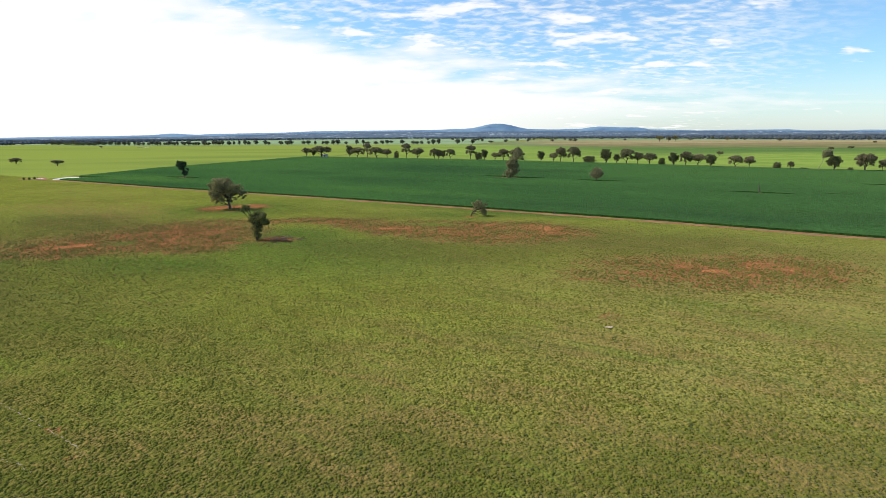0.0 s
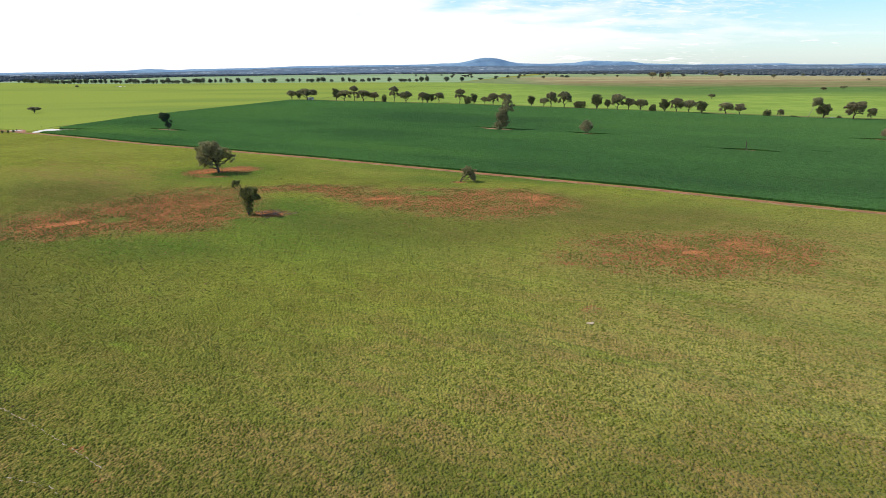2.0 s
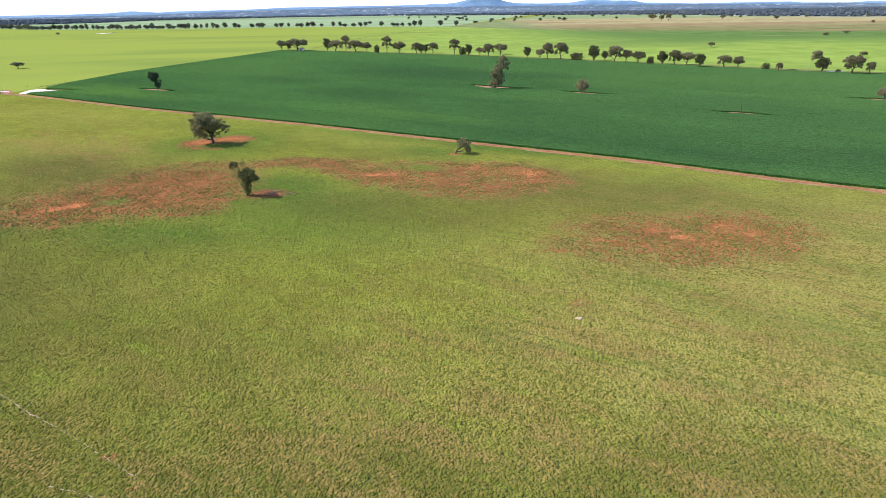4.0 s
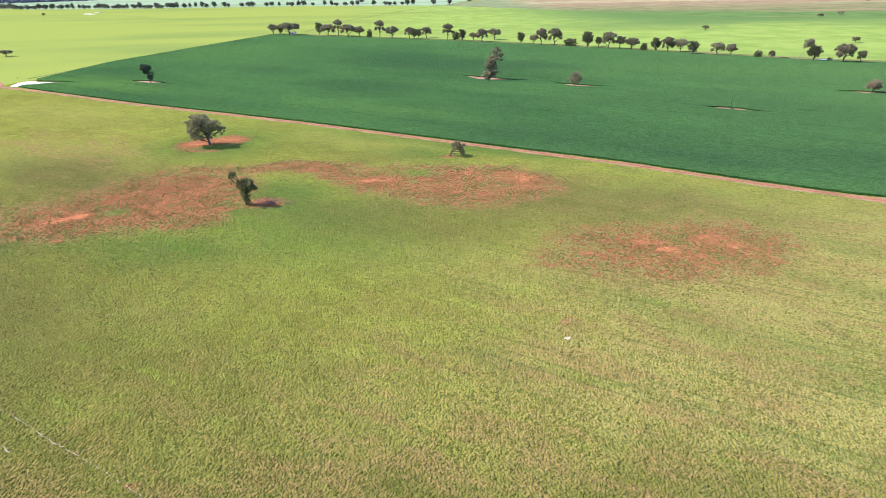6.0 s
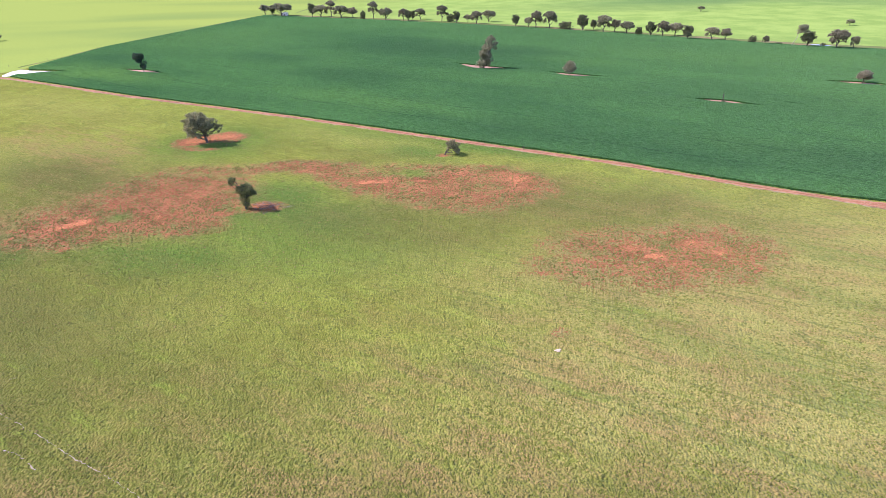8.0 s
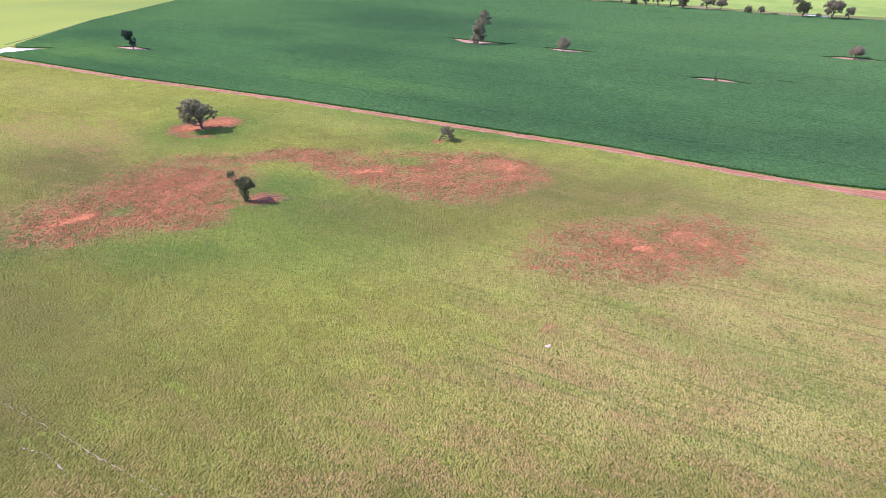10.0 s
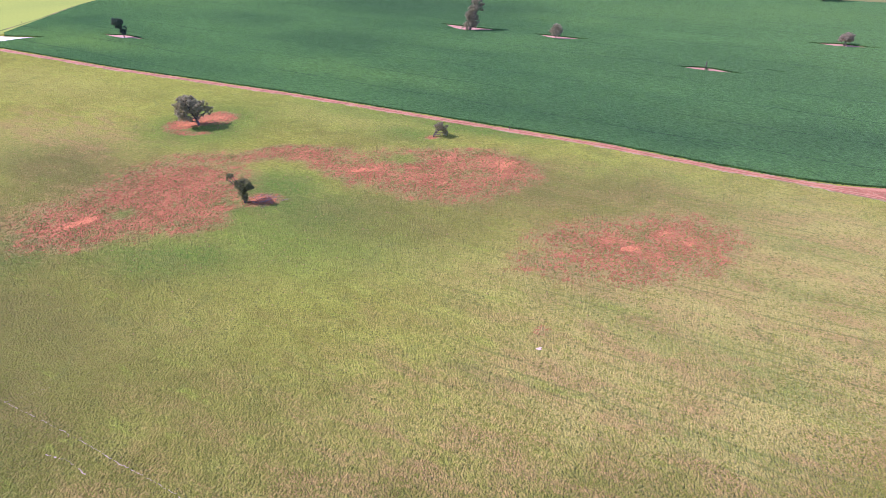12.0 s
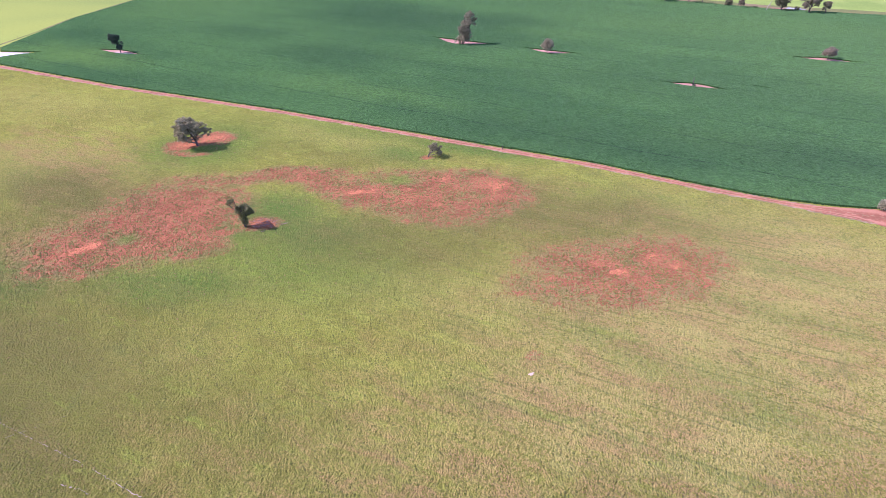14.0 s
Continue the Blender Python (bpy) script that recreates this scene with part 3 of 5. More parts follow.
def bareness(x, y):
    """How far the grass is worn down to red earth: broad, broken patches and clean spots, with green islands."""
    broad = 0.72 * np.tanh(patched(x, y, SOIL, 0.6, power=0.95) / 0.66)
    total = broad * (0.30 + 0.80 * mottle(x, y, 4.5, 5) + 0.6 * mottle(x, y, 13.0, 11)) + patched(x, y, SOIL_SPOTS, 0.2) * (0.8 + 0.4 * mottle(x, y, 3.0, 8))
    return total * np.clip(1 - patched(x, y, ISLANDS, 0.3), 0.05, 1)


def edge_line(x):
    """The y of the track's middle, at x."""
    return np.interp(x, [-4000, -300, -270, -175, -70, 10, 62, 97, 120, 131, 142, 160, 4000], [2330, 376, 362, 310.5, 259.5, 216.4, 188.8, 166.5, 153.5, 147.0, 141.0, 131, -2100])


def ground_z(x, y):
    return 0.10 * np.sin(x * 0.11 + 1.3) * np.sin(y * 0.09) + 0.05 * np.sin(x * 0.37 + y * 0.31) - 0.05


def make_ground():
    xs, ys = axis(-190, 190, 1.6, 4950), axis(30, 340, 1.6, 4950)
    gx, gy = np.meshgrid(xs, ys)
    x, y = gx.ravel(), gy.ravel()
    near = (np.abs(x) < 400) & (y > -50) & (y < edge_line(x) - 4)
    z = np.where(near, ground_z(x, y), 0.0)
    nx, ny = len(xs), len(ys)
    i = (np.arange(ny - 1)[:, None] * nx + np.arange(nx - 1)[None, :]).ravel()
    me = fast_mesh("ground", np.stack([x, y, z], 1), np.stack([i, i + 1, i + 1 + nx, i + nx], 1))
    worn = bareness(x, y)
    for name, values in (("soil", worn), ("lush", patched(x, y, LUSH, 0.4)), ("dry", patched(x, y, DRY)), ("grey", patched(x, y, GREY, 0.1)), ("rank_dark", np.clip(patched(x, y, RANK_DARK), 0, 1)), ("brown", np.clip(0.12 + patched(x, y, BROWN), 0, 1)), ("drilled", np.clip(0.1 + patched(x, y, DRILLED), 0, 1))):
        me.attributes.new(name, "FLOAT", "POINT").data.foreach_set("value", values.astype(np.float32))
    me.materials.append(PASTURE)
    return tagged(new("ground", me), "grazed green pasture with worn red earth patches", "pasture", kind="structure")


make_ground()


def paddock(name, outline, z, material, label, category):
    me = sheet_mesh(name, [(x, y, z) for x, y in outline], [tuple(range(len(outline)))])
    me.materials.append(material)
    return tagged(new(name, me), label, category, kind="structure")


FAR_EDGE = [(-231, 768), (-62, 679), (61, 605), (157, 537), (215, 492), (264, 453), (317, 424), (360, 402)]
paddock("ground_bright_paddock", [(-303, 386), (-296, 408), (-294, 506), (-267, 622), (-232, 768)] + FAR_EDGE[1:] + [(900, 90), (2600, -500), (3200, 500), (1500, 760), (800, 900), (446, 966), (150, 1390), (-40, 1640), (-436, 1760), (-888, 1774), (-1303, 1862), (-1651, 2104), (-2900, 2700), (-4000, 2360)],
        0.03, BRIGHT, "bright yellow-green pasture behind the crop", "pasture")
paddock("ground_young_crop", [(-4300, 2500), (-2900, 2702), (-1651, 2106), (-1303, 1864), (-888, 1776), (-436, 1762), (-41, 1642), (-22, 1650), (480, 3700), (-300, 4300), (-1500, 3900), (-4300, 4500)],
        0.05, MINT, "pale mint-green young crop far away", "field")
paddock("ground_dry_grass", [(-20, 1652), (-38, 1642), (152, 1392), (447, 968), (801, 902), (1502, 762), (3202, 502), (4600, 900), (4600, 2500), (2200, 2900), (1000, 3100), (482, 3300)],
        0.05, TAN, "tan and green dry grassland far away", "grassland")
paddock("ground_woodland", [(-4900, 4300), (-4900, 2000), (-1770, 1990), (-1910, 2400), (-2060, 2660), (-1790, 2950), (-1740, 3450), (-1180, 3900), (-400, 4000), (400, 3380), (980, 2950), (1130, 2400), (1310, 2020), (1800, 1980), (4900, 1950), (4900, 4900), (-4900, 4900)],
        0.09, BUSHLAND, "grey-green woodland floor with pale clearings", "woodland")


# ---- crop ----
def lens(tip_a, tip_b, front, back, steps=26):
    """The outline of a bare spot that the drill steered round: pointed ends, bulging towards front and back."""
    a, b = Vector((*tip_a, 0)), Vector((*tip_b, 0))
    along = (b - a).normalized()
    side = Vector((-along.y, along.x, 0))
    ring = []
    for k in range(steps):
        s = k / steps
        ring.append(a.lerp(b, s) + side * (back * math.sin(math.pi * s) ** 2.2 + 0.15 * math.sin(9 * s)))
    for k in range(steps):
        s = 1 - k / steps
        ring.append(a.lerp(b, s) - side * (front * math.sin(math.pi * s) ** 2.2 + 0.15 * math.sin(8 * s)))
    return [(v.x, v.y) for v in ring]


BARE_SPOTS = [
    lens((3.4, 398.4), (48.5, 370.0), 10.0, 0.6), lens((60.7, 362.0), (98, 340.0), 6.5, 0.8), lens((122, 284.5), (153, 265.0), 2.0, 4.5),
    lens((211, 321), (246, 303), 3.5, 4.0), lens((164.4, 273.0), (175.5, 264.5), 0.5, 0.5), lens((-226, 397), (-181, 374), 3.2, 4.5),
]
DAM = [(-291, 374), (-287.5, 377.6), (-287.7, 384), (-280, 383.4), (-275.5, 387.4), (-268, 391), (-262, 392.5), (-275, 394.5), (-289.7, 397.8), (-296.5, 400.8), (-298.6, 394), (-295.6, 380.5)]
CROP_HIGH = 0.7
# cloud shade and lit gaps painted on the crop; lit patches also yellowing
LIT_YELLOW = [(-250, 392, 45, 22, -25, 0.55), (-205, 365, 40, 14, -26, 0.5), (250, 250, 60, 30, -31, 0.35), (180, 404, 70, 30, -31, 0.45), (-40, 290, 55, 14, -30, 0.35), (-218, 560, 60, 70, 0, 0.4), (110, 590, 60, 30, -32, 0.3), (265, 385, 50, 26, -30, 0.6), (125, 200, 35, 10, -30, 0.25), (97, 392, 30, 14, -30, 0.3)]
SHADED = [(-60, 360, 45, 26, -30, 0.65), (-20, 470, 75, 40, -31, 0.7), (110, 285, 60, 26, -31, 0.35), (30, 230, 65, 16, -29, 0.6), (-120, 305, 60, 10, -27, 0.4), (185, 250, 50, 22, -31, 0.3), (160, 178, 70, 18, -31, 0.75), (63, 435, 40, 22, -31, 0.5), (-256, 446, 18, 16, 0, 0.4), (95, 190, 30, 7, -30, 0.5), (-125, 427, 40, 20, -25, 0.5)]


# lighter stretches between the cloud shade, also painted into the colour
PALE = [(190, 420, 130, 70, -31, 0.55), (290, 290, 95, 75, -31, 0.8), (0, 600, 140, 50, -31, 0.45), (-190, 600, 80, 110, 0, 0.45), (150, 300, 90, 45, -31, 0.25), (-150, 480, 90, 60, -20, 0.25)]


def make_crop():
    from mathutils.geometry import delaunay_2d_cdt
    rng = random.Random(4)
    corner = [(-286, 375), (-270, 365.5), (-175, 313.6), (-70.5, 262.3), (9.9, 219.3), (62.1, 191.6), (97.1, 169.2), (120.1, 156.2), (131, 152.2), (150, 147.5), (175, 141), (260, 97), (420, 20), (700, -120), (860, 90)]
    outer = corner + FAR_EDGE[::-1] + [(-267, 622), (-294, 506), (-296, 408), (-290, 399.3), (-275, 396), (-262, 393.7), (-258, 392), (-268, 389.5), (-275, 386), (-280, 382), (-286.3, 382.5), (-286.3, 378)]

    def ragged(ring, step, amount):
        pts = []
        for k, (x, y) in enumerate(ring):
            x2, y2 = ring[(k + 1) % len(ring)]
            n = max(1, int(math.hypot(x2 - x, y2 - y) / step))
            for s in range(n):
                f = s / n
                pts.append((x + (x2 - x) * f + rng.uniform(-amount, amount), y + (y2 - y) * f + rng.uniform(-amount, amount)))
        return pts

    loops = [ragged(outer, 2.5, 0.22)] + [ragged(r, 3.0, 0.12) for r in BARE_SPOTS]
    pts, edges = [], []
    for ring in loops:
        base = len(pts)
        pts += ring
        edges += [(base + k, base + (k + 1) % len(ring)) for k in range(len(ring))]
    ring_n = len(pts)
    for gx in range(-290, 420, 7):
        for gy in range(60, 760, 7):
            pts.append((gx + rng.uniform(-2.5, 2.5), gy + rng.uniform(-2.5, 2.5)))

    def inside(x, y, ring):
        hit = False
        for k in range(len(ring)):
            (x1, y1), (x2, y2) = ring[k - 1], ring[k]
            if (y1 > y) != (y2 > y) and x < (x2 - x1) * (y - y1) / (y2 - y1) + x1:
                hit = not hit
        return hit

    keep = pts[:ring_n] + [p for p in pts[ring_n:] if inside(*p, outer)]
    vs, _, fs, *_ = delaunay_2d_cdt([Vector(p) for p in keep], edges, [], 0, 1e-4)
    verts = [(v.x, v.y, CROP_HIGH + 0.10 * noise.noise((v.x * 0.05, v.y * 0.05, 0)) + rng.uniform(-0.05, 0.05)) for v in vs]
    faces, count = [], {}
    for f in fs:
        cx, cy = sum(vs[i].x for i in f) / 3, sum(vs[i].y for i in f) / 3
        if inside(cx, cy, loops[0]) and not any(inside(cx, cy, r) for r in loops[1:]):
            faces.append(tuple(f))
            for a, b in zip(f, (*f[1:], f[0])):
                count[(a, b)] = count.get((a, b), 0) + 1
    low = {}
    for a, b in list(count):
        if (b, a) not in count:
            for i in (a, b):
                if i not in low:
                    low[i] = len(verts)
                    verts.append((vs[i].x, vs[i].y, 0.0))
            faces.append((b, a, low[a], low[b]))
    me = sheet_mesh("crop_field", verts, faces)
    x, y = np.array([v[0] for v in verts]), np.array([v[1] for v in verts])
    for name, patches in (("lit_yellow", LIT_YELLOW), ("shaded", SHADED), ("pale", PALE)):
        me.attributes.new(name, "FLOAT", "POINT").data.foreach_set("value", np.clip(patched(x, y, patches), 0, 1).astype(np.float32))
    me.materials.append(CROP)
    tagged(new("crop_field", me), "dense dark green cereal crop, knee-high, with drill lines", "crop", kind="structure")
    return loops


CROP_LOOPS = make_crop()
for ring in BARE_SPOTS:
    cx, cy = sum(p[0] for p in ring) / len(ring), sum(p[1] for p in ring) / len(ring)
    paddock("ground_bare_spot", [(cx + 1.03 * (x - cx), cy + 1.03 * (y - cy)) for x, y in ring], 0.06, BARE, "bare pinkish earth left round a tree in the crop", "bare earth")
paddock("water_dam", DAM, 0.08, WATER, "shallow pale dam water shining white", "water")
paddock("water_puddle", [(-206, 381.0), (-199, 379.6), (-194, 379.4), (-197, 382), (-203, 385), (-207, 386)], 0.08, WATER, "shallow puddle on bare earth", "water")
paddock("water_puddle", [(-321, 388), (-314, 387), (-307, 385), (-309, 389), (-316, 391)], 0.08, WATER, "shallow puddle beside the farm track", "water")
paddock("ground_verge", FAR_EDGE[1:] + [(364, 414), (322, 440), (270, 468), (222, 507), (164, 551), (68, 620), (-55, 694), (-226, 785), (-231, 770)], 0.06, VERGE, "sandy grass verge under the tree line", "verge")
paddock("water_puddle", [(281, 451.5), (287, 447), (294, 443.5), (292, 448), (286, 453)], 0.10, WATER, "blue puddle under the tree line", "water")


paddock("water_puddle", [(-917, 1488), (-895, 1462), (-870, 1449), (-863, 1459), (-885, 1478), (-905, 1500)], 0.10, WATER, "shallow puddle far out on the pasture", "water")
paddock("water_puddle", [(-930, 1560), (-915, 1542), (-898, 1530), (-892, 1540), (-912, 1562)], 0.10, WATER, "shallow puddle far out on the pasture", "water")
paddock("ground_bare_spot", [(310, 425), (324, 418.5), (338, 412.5), (336, 417), (318, 428)], 0.10, BARE_RED, "bare reddish earth under the tree line", "bare earth")
paddock("ground_bare_spot", [(266, 453), (276, 446), (290, 437), (297, 435.5), (288, 444), (274, 455)], 0.10, BARE_RED, "bare reddish earth under the tree line", "bare earth")


paddock("ground_bare_spot", [(-314, 384), (-319, 393), (-318, 398), (-311, 394), (-303, 384), (-299, 377), (-305.4, 380)], 0.065, BARE_RED, "bare red earth at the end of the farm track", "bare earth")


def fence_line(points, wide, material, label):
    """A strip of rank grass along an old fence."""
    rng = random.Random(len(points))
    left, right = [], []
    for (x1, y1), (x2, y2) in zip(points, points[1:]):
        n = max(2, int(math.hypot(x2 - x1, y2 - y1) / 12))
        l = math.hypot(x2 - x1, y2 - y1)
        for k in range(n):
            f, w = k / n, wide * rng.uniform(0.5, 1.2)
            x, y = x1 + (x2 - x1) * f, y1 + (y2 - y1) * f
            left.append((x - (y2 - y1) / l * w, y + (x2 - x1) / l * w, 0.07))
            right.append((x + (y2 - y1) / l * wide * 0.2, y - (x2 - x1) / l * wide * 0.2, 0.07))
    n = len(left)
    me = sheet_mesh("ground_fence_line", left + right, [(k, n + k, n + k + 1, k + 1) for k in range(n - 1)])
    me.materials.append(material)
    tagged(new("ground_fence_line", me), label, "grass strip", kind="structure")


fence_line([(-304, 410), (-301, 431), (-297.5, 470), (-296, 506), (-270, 622), (-235, 766)], 2.2, VERGE, "strip of dry grass along the crop's edge")
fence_line([(-196, 800), (-191, 861), (-181, 1001), (-173, 1044), (-135, 1228), (-84, 1437), (-24, 1648)], 3.5, RANK_GRASS, "dark strip of rank grass along a fence")


# ---- the red track ----
def make_track():
    rng = random.Random(7)
    xs = list(np.arange(-330, 152, 1.2))
    verts, faces, n = [], [], 11
    for x in xs:
        y = float(edge_line(x))
        wide = 1.8 + 1.2 * max(0.0, min(1.0, (x - 118) / 18)) + (0.25 * math.sin(x * 0.21) + rng.uniform(-0.15, 0.15))
        for k in range(n):
            s = k / (n - 1) * 2 - 1
            rut = 0.05 * (math.exp(-((abs(s) - 0.45) / 0.14) ** 2))
            edge = rng.uniform(-0.4, 0.4) if k in (0, n - 1) else 0
            off = s * wide + edge
            verts.append((x + off * 0.47, y + off * 0.883, (0.015 if k in (0, n - 1) else 0.07 - rut + 0.02 * rng.random())))
    for i in range(len(xs) - 1):
        for k in range(n - 1):
            a = i * n + k
            faces.append((a, a + 1, a + n + 1, a + n))
    me = sheet_mesh("red_track", [(x, y, z) for x, y, z in verts], [f[::-1] for f in faces])
    me.attributes.new("across", "FLOAT", "POINT").data.foreach_set("value", np.tile(np.abs(np.linspace(-1, 1, n)), len(xs)).astype(np.float32))
    me.materials.append(TRACK)
    tagged(new("red_track", me), "red earth farm track with wheel ruts beside the crop", "track", kind="structure")


make_track()


def track_junction():
    """Bare red ground where the track widens and forks, with ruts running through."""
    rng = random.Random(12)
    me = bpy.data.meshes.new("red_track_fork")
    bm = bmesh.new()
    rows = []
    for k in range(31):
        x = 122 + k * 1.0
        low = float(np.interp(x, [122, 128.7, 134.1, 138.5, 152], [150.4, 147.0, 143.8, 139.2, 124]))
        high = float(np.interp(x, [122, 125.5, 135, 143, 147, 152], [153.9, 152.6, 150.4, 148.9, 147.6, 145]))
        rows.append([bm.verts.new((x, low + (high - low) * j / 12 + rng.uniform(-0.15, 0.15), 0.095 + 0.02 * rng.random() - (0.03 if j in (3, 4, 8) else 0.0) - (0.07 if j in (0, 12) else 0.0))) for j in range(13)])
    for a, b in zip(rows, rows[1:]):
        for j in range(12):
            bm.faces.new((a[j], b[j], b[j + 1], a[j + 1]))
    bm.to_mesh(me)
    bm.free()
    me.materials.append(TRACK)
    me.attributes.new("across", "FLOAT", "POINT").data.foreach_set("value", np.tile(np.abs(np.linspace(-0.75, 0.62, 13)), 31).astype(np.float32))
    tagged(new("red_track_fork", me), "bare red earth where the farm track forks", "track", kind="structure")


track_junction()


def worn_path(points, wide, seed):
    """A narrow pad of bare pale ground, trodden through the grass and broken by tufts."""
    rng = random.Random(seed)
    pts = []
    for (x1, y1), (x2, y2) in zip(points, points[1:]):
        n = max(2, int(math.hypot(x2 - x1, y2 - y1) / 0.5))
        pts += [(x1 + (x2 - x1) * k / n + rng.uniform(-0.12, 0.12), y1 + (y2 - y1) * k / n + rng.uniform(-0.12, 0.12)) for k in range(n)]
    verts, faces = [], []
    for k, (x, y) in enumerate(pts):
        w = wide * rng.uniform(0.25, 1.0) * (0.35 if rng.random() < 0.35 else 1.0)
        z = float(ground_z(x, y)) + 0.035
        verts += [(x - 0.45 * w, y - 0.89 * w, z), (x + 0.45 * w, y + 0.89 * w, z)]
        if k and rng.random() > 0.28:
            i = 2 * k
            faces.append((i - 2, i, i + 1, i - 1))
    me = sheet_mesh("ground_worn_path", verts, faces)
    me.materials.append(PALE_PAD)
    tagged(new("ground_worn_path", me), "narrow pale trodden path through the pasture", "path", kind="structure")


OLD_FENCE = [(-98, 80.6), (-86, 74.6), (-74.5, 69.0), (-65.9, 64.7), (-58.4, 60.5), (-52.2, 57.5), (-45.0, 53.6), (-36, 48.4)]
worn_path(OLD_FENCE, 0.075, 1)
worn_path([(-91, 73), (-84, 76.5), (-79, 79)], 0.13, 2)
worn_path([(-72, 62.5), (-67, 61), (-62, 57.8)], 0.13, 3)
worn_path([(-47, 48), (-41, 46.5), (-36, 43.5)], 0.13, 4)


# ---- trees ----
def crown_mesh(name, lobes, count, size, seed, droop=0.25):
    """Leaf sprays hung through the outer part of ellipsoid lobes: x, y, z, rx, ry, rz."""
    rng = np.random.default_rng(seed)
    L = np.array(lobes, float)
    area = (L[:, 3] * L[:, 4] * L[:, 5]) ** 0.67
    n = max(150, count // 105)
    own = rng.choice(len(L), n, p=area / area.sum())
    d = rng.normal(size=(n, 3))
    d[:, 2] += 0.25
    d /= np.linalg.norm(d, axis=1)[:, None]
    spray = L[own, :3] + d * L[own, 3:6] * (rng.uniform(0.35, 1.08, n) ** 0.6)[:, None]
    wide = 0.26 * (L[own, 3:6].mean(1)) * rng.uniform(0.5, 1.35, n) + size * 0.5
    pick = rng.integers(0, n, count)
    c = spray[pick] + rng.normal(size=(count, 3)) * wide[pick][:, None] * np.array([0.62, 0.62, 0.5])
    c[:, 2] -= droop * wide[pick] * rng.random(count)
    a = rng.normal(size=(count, 3))
    a[:, 2] -= droop * 2
    a /= np.linalg.norm(a, axis=1)[:, None]
    b = np.cross(a, rng.normal(size=(count, 3)))
    b /= np.linalg.norm(b, axis=1)[:, None]
    s = size * rng.uniform(0.55, 1.3, count)[:, None]
    q = np.stack([c - a * s * 0.7 - b * s * 0.25, c - a * s * 0.1 + b * s * 0.42, c + a * s * 0.75 + b * s * 0.1, c + a * s * 0.05 - b * s * 0.45], 1)
    return fast_mesh(name, q.reshape(-1, 3), np.arange(count * 4).reshape(-1, 4))


def trunk_mesh(name, stem, radius, lobes, seed):
    """stem: points of the trunk's middle line; limbs run from it into each lobe, and fork."""
    rng = random.Random(seed)
    verts, faces = [], []
    n = len(stem)
    tube(verts, faces, [(stem[0][0], stem[0][1], -0.3)] + stem, [radius * 1.5] + [radius * (1.15 - 0.6 * k / (n - 1)) for k in range(n)], 9)
    for x, y, z, rx, ry, rz in lobes:
        tall = [p for p in stem if p[2] < z - 0.2 * rz] or [stem[-1]]
        start = Vector(tall[-1] if rng.random() < 0.6 else tall[max(0, len(tall) - 2)])
        end = Vector((x, y, z))
        mid = start.lerp(end, 0.5) + Vector((rng.uniform(-0.4, 0.4), rng.uniform(-0.4, 0.4), -0.08 * (end - start).length))
        tube(verts, faces, [start, mid, end], [radius * 0.55, radius * 0.36, radius * 0.16], 6)
        for _ in range(4):
            tip = end + Vector((rng.uniform(-0.8, 0.8) * rx, rng.uniform(-0.8, 0.8) * ry, rng.uniform(0.0, 0.8) * rz))
            tube(verts, faces, [mid.lerp(end, rng.uniform(0.2, 0.9)), tip], [radius * 0.2, radius * 0.05], 5)
    return sheet_mesh(name, verts, faces)


def tree(x, y, stem, radius, lobes, count, size, seed, label, bark=BARK, leaf=LEAF_GREY, group="", name="gum_tree", turn=0.0):
    ob = thing(name, x, y, 0, label, "tree", group)
    ob.rotation_euler[2] = radians(turn)
    part("trunk", trunk_mesh("trunk", stem, radius, lobes, seed), bark, ob)
    part("crown", crown_mesh("crown", lobes, count, size, seed), leaf, ob)
    return ob


def dome(cx, cy, cz, rx, ry, rz, count, lobe, seed, low=-0.35):
    """Leaf lobes spread evenly over the upper part of an ellipsoid, as the heads of limbs that reach for light."""
    rng = random.Random(seed)
    out = []
    for k in range(count):
        up = low + (0.96 - low) * (k + 0.5) / count
        turn, flat = 2.39996 * k + rng.uniform(-0.4, 0.4), math.sqrt(1 - up * up)
        r = lobe * rng.uniform(0.75, 1.3)
        f = rng.uniform(0.72, 0.96)
        out.append((cx + f * rx * flat * math.cos(turn), cy + f * ry * flat * math.sin(turn), cz + f * rz * up, r, r, r * 0.72))
    return out


# the spreading gum on its ring of red earth
tree(-98.4, 222.2, [(0, 0, 0), (-0.1, 0, 1.4), (-0.4, 0.1, 2.8), (-1.0, 0, 4.6), (-1.8, 0, 6.8)], 0.46,
     dome(-2.2, 0.0, 7.6, 5.3, 5.2, 5.4, 36, 1.45, 5, -0.8) + dome(-2.2, 0.0, 7.8, 3.2, 3.0, 3.4, 9, 1.7, 6, -0.4) + [(4.6, 0.2, 7.0, 1.7, 1.6, 1.4), (5.8, 0, 6.0, 1.4, 1.3, 1.3), (3.3, 0.6, 8.0, 1.7, 1.6, 1.5), (4.9, -0.8, 5.2, 1.1, 1.0, 1.0), (2.9, -0.6, 6.4, 1.5, 1.4, 1.3)],
     38000, 0.25, 11, "broad grey-green gum tree standing on bare red earth", leaf=LEAF_GUM, turn=24)
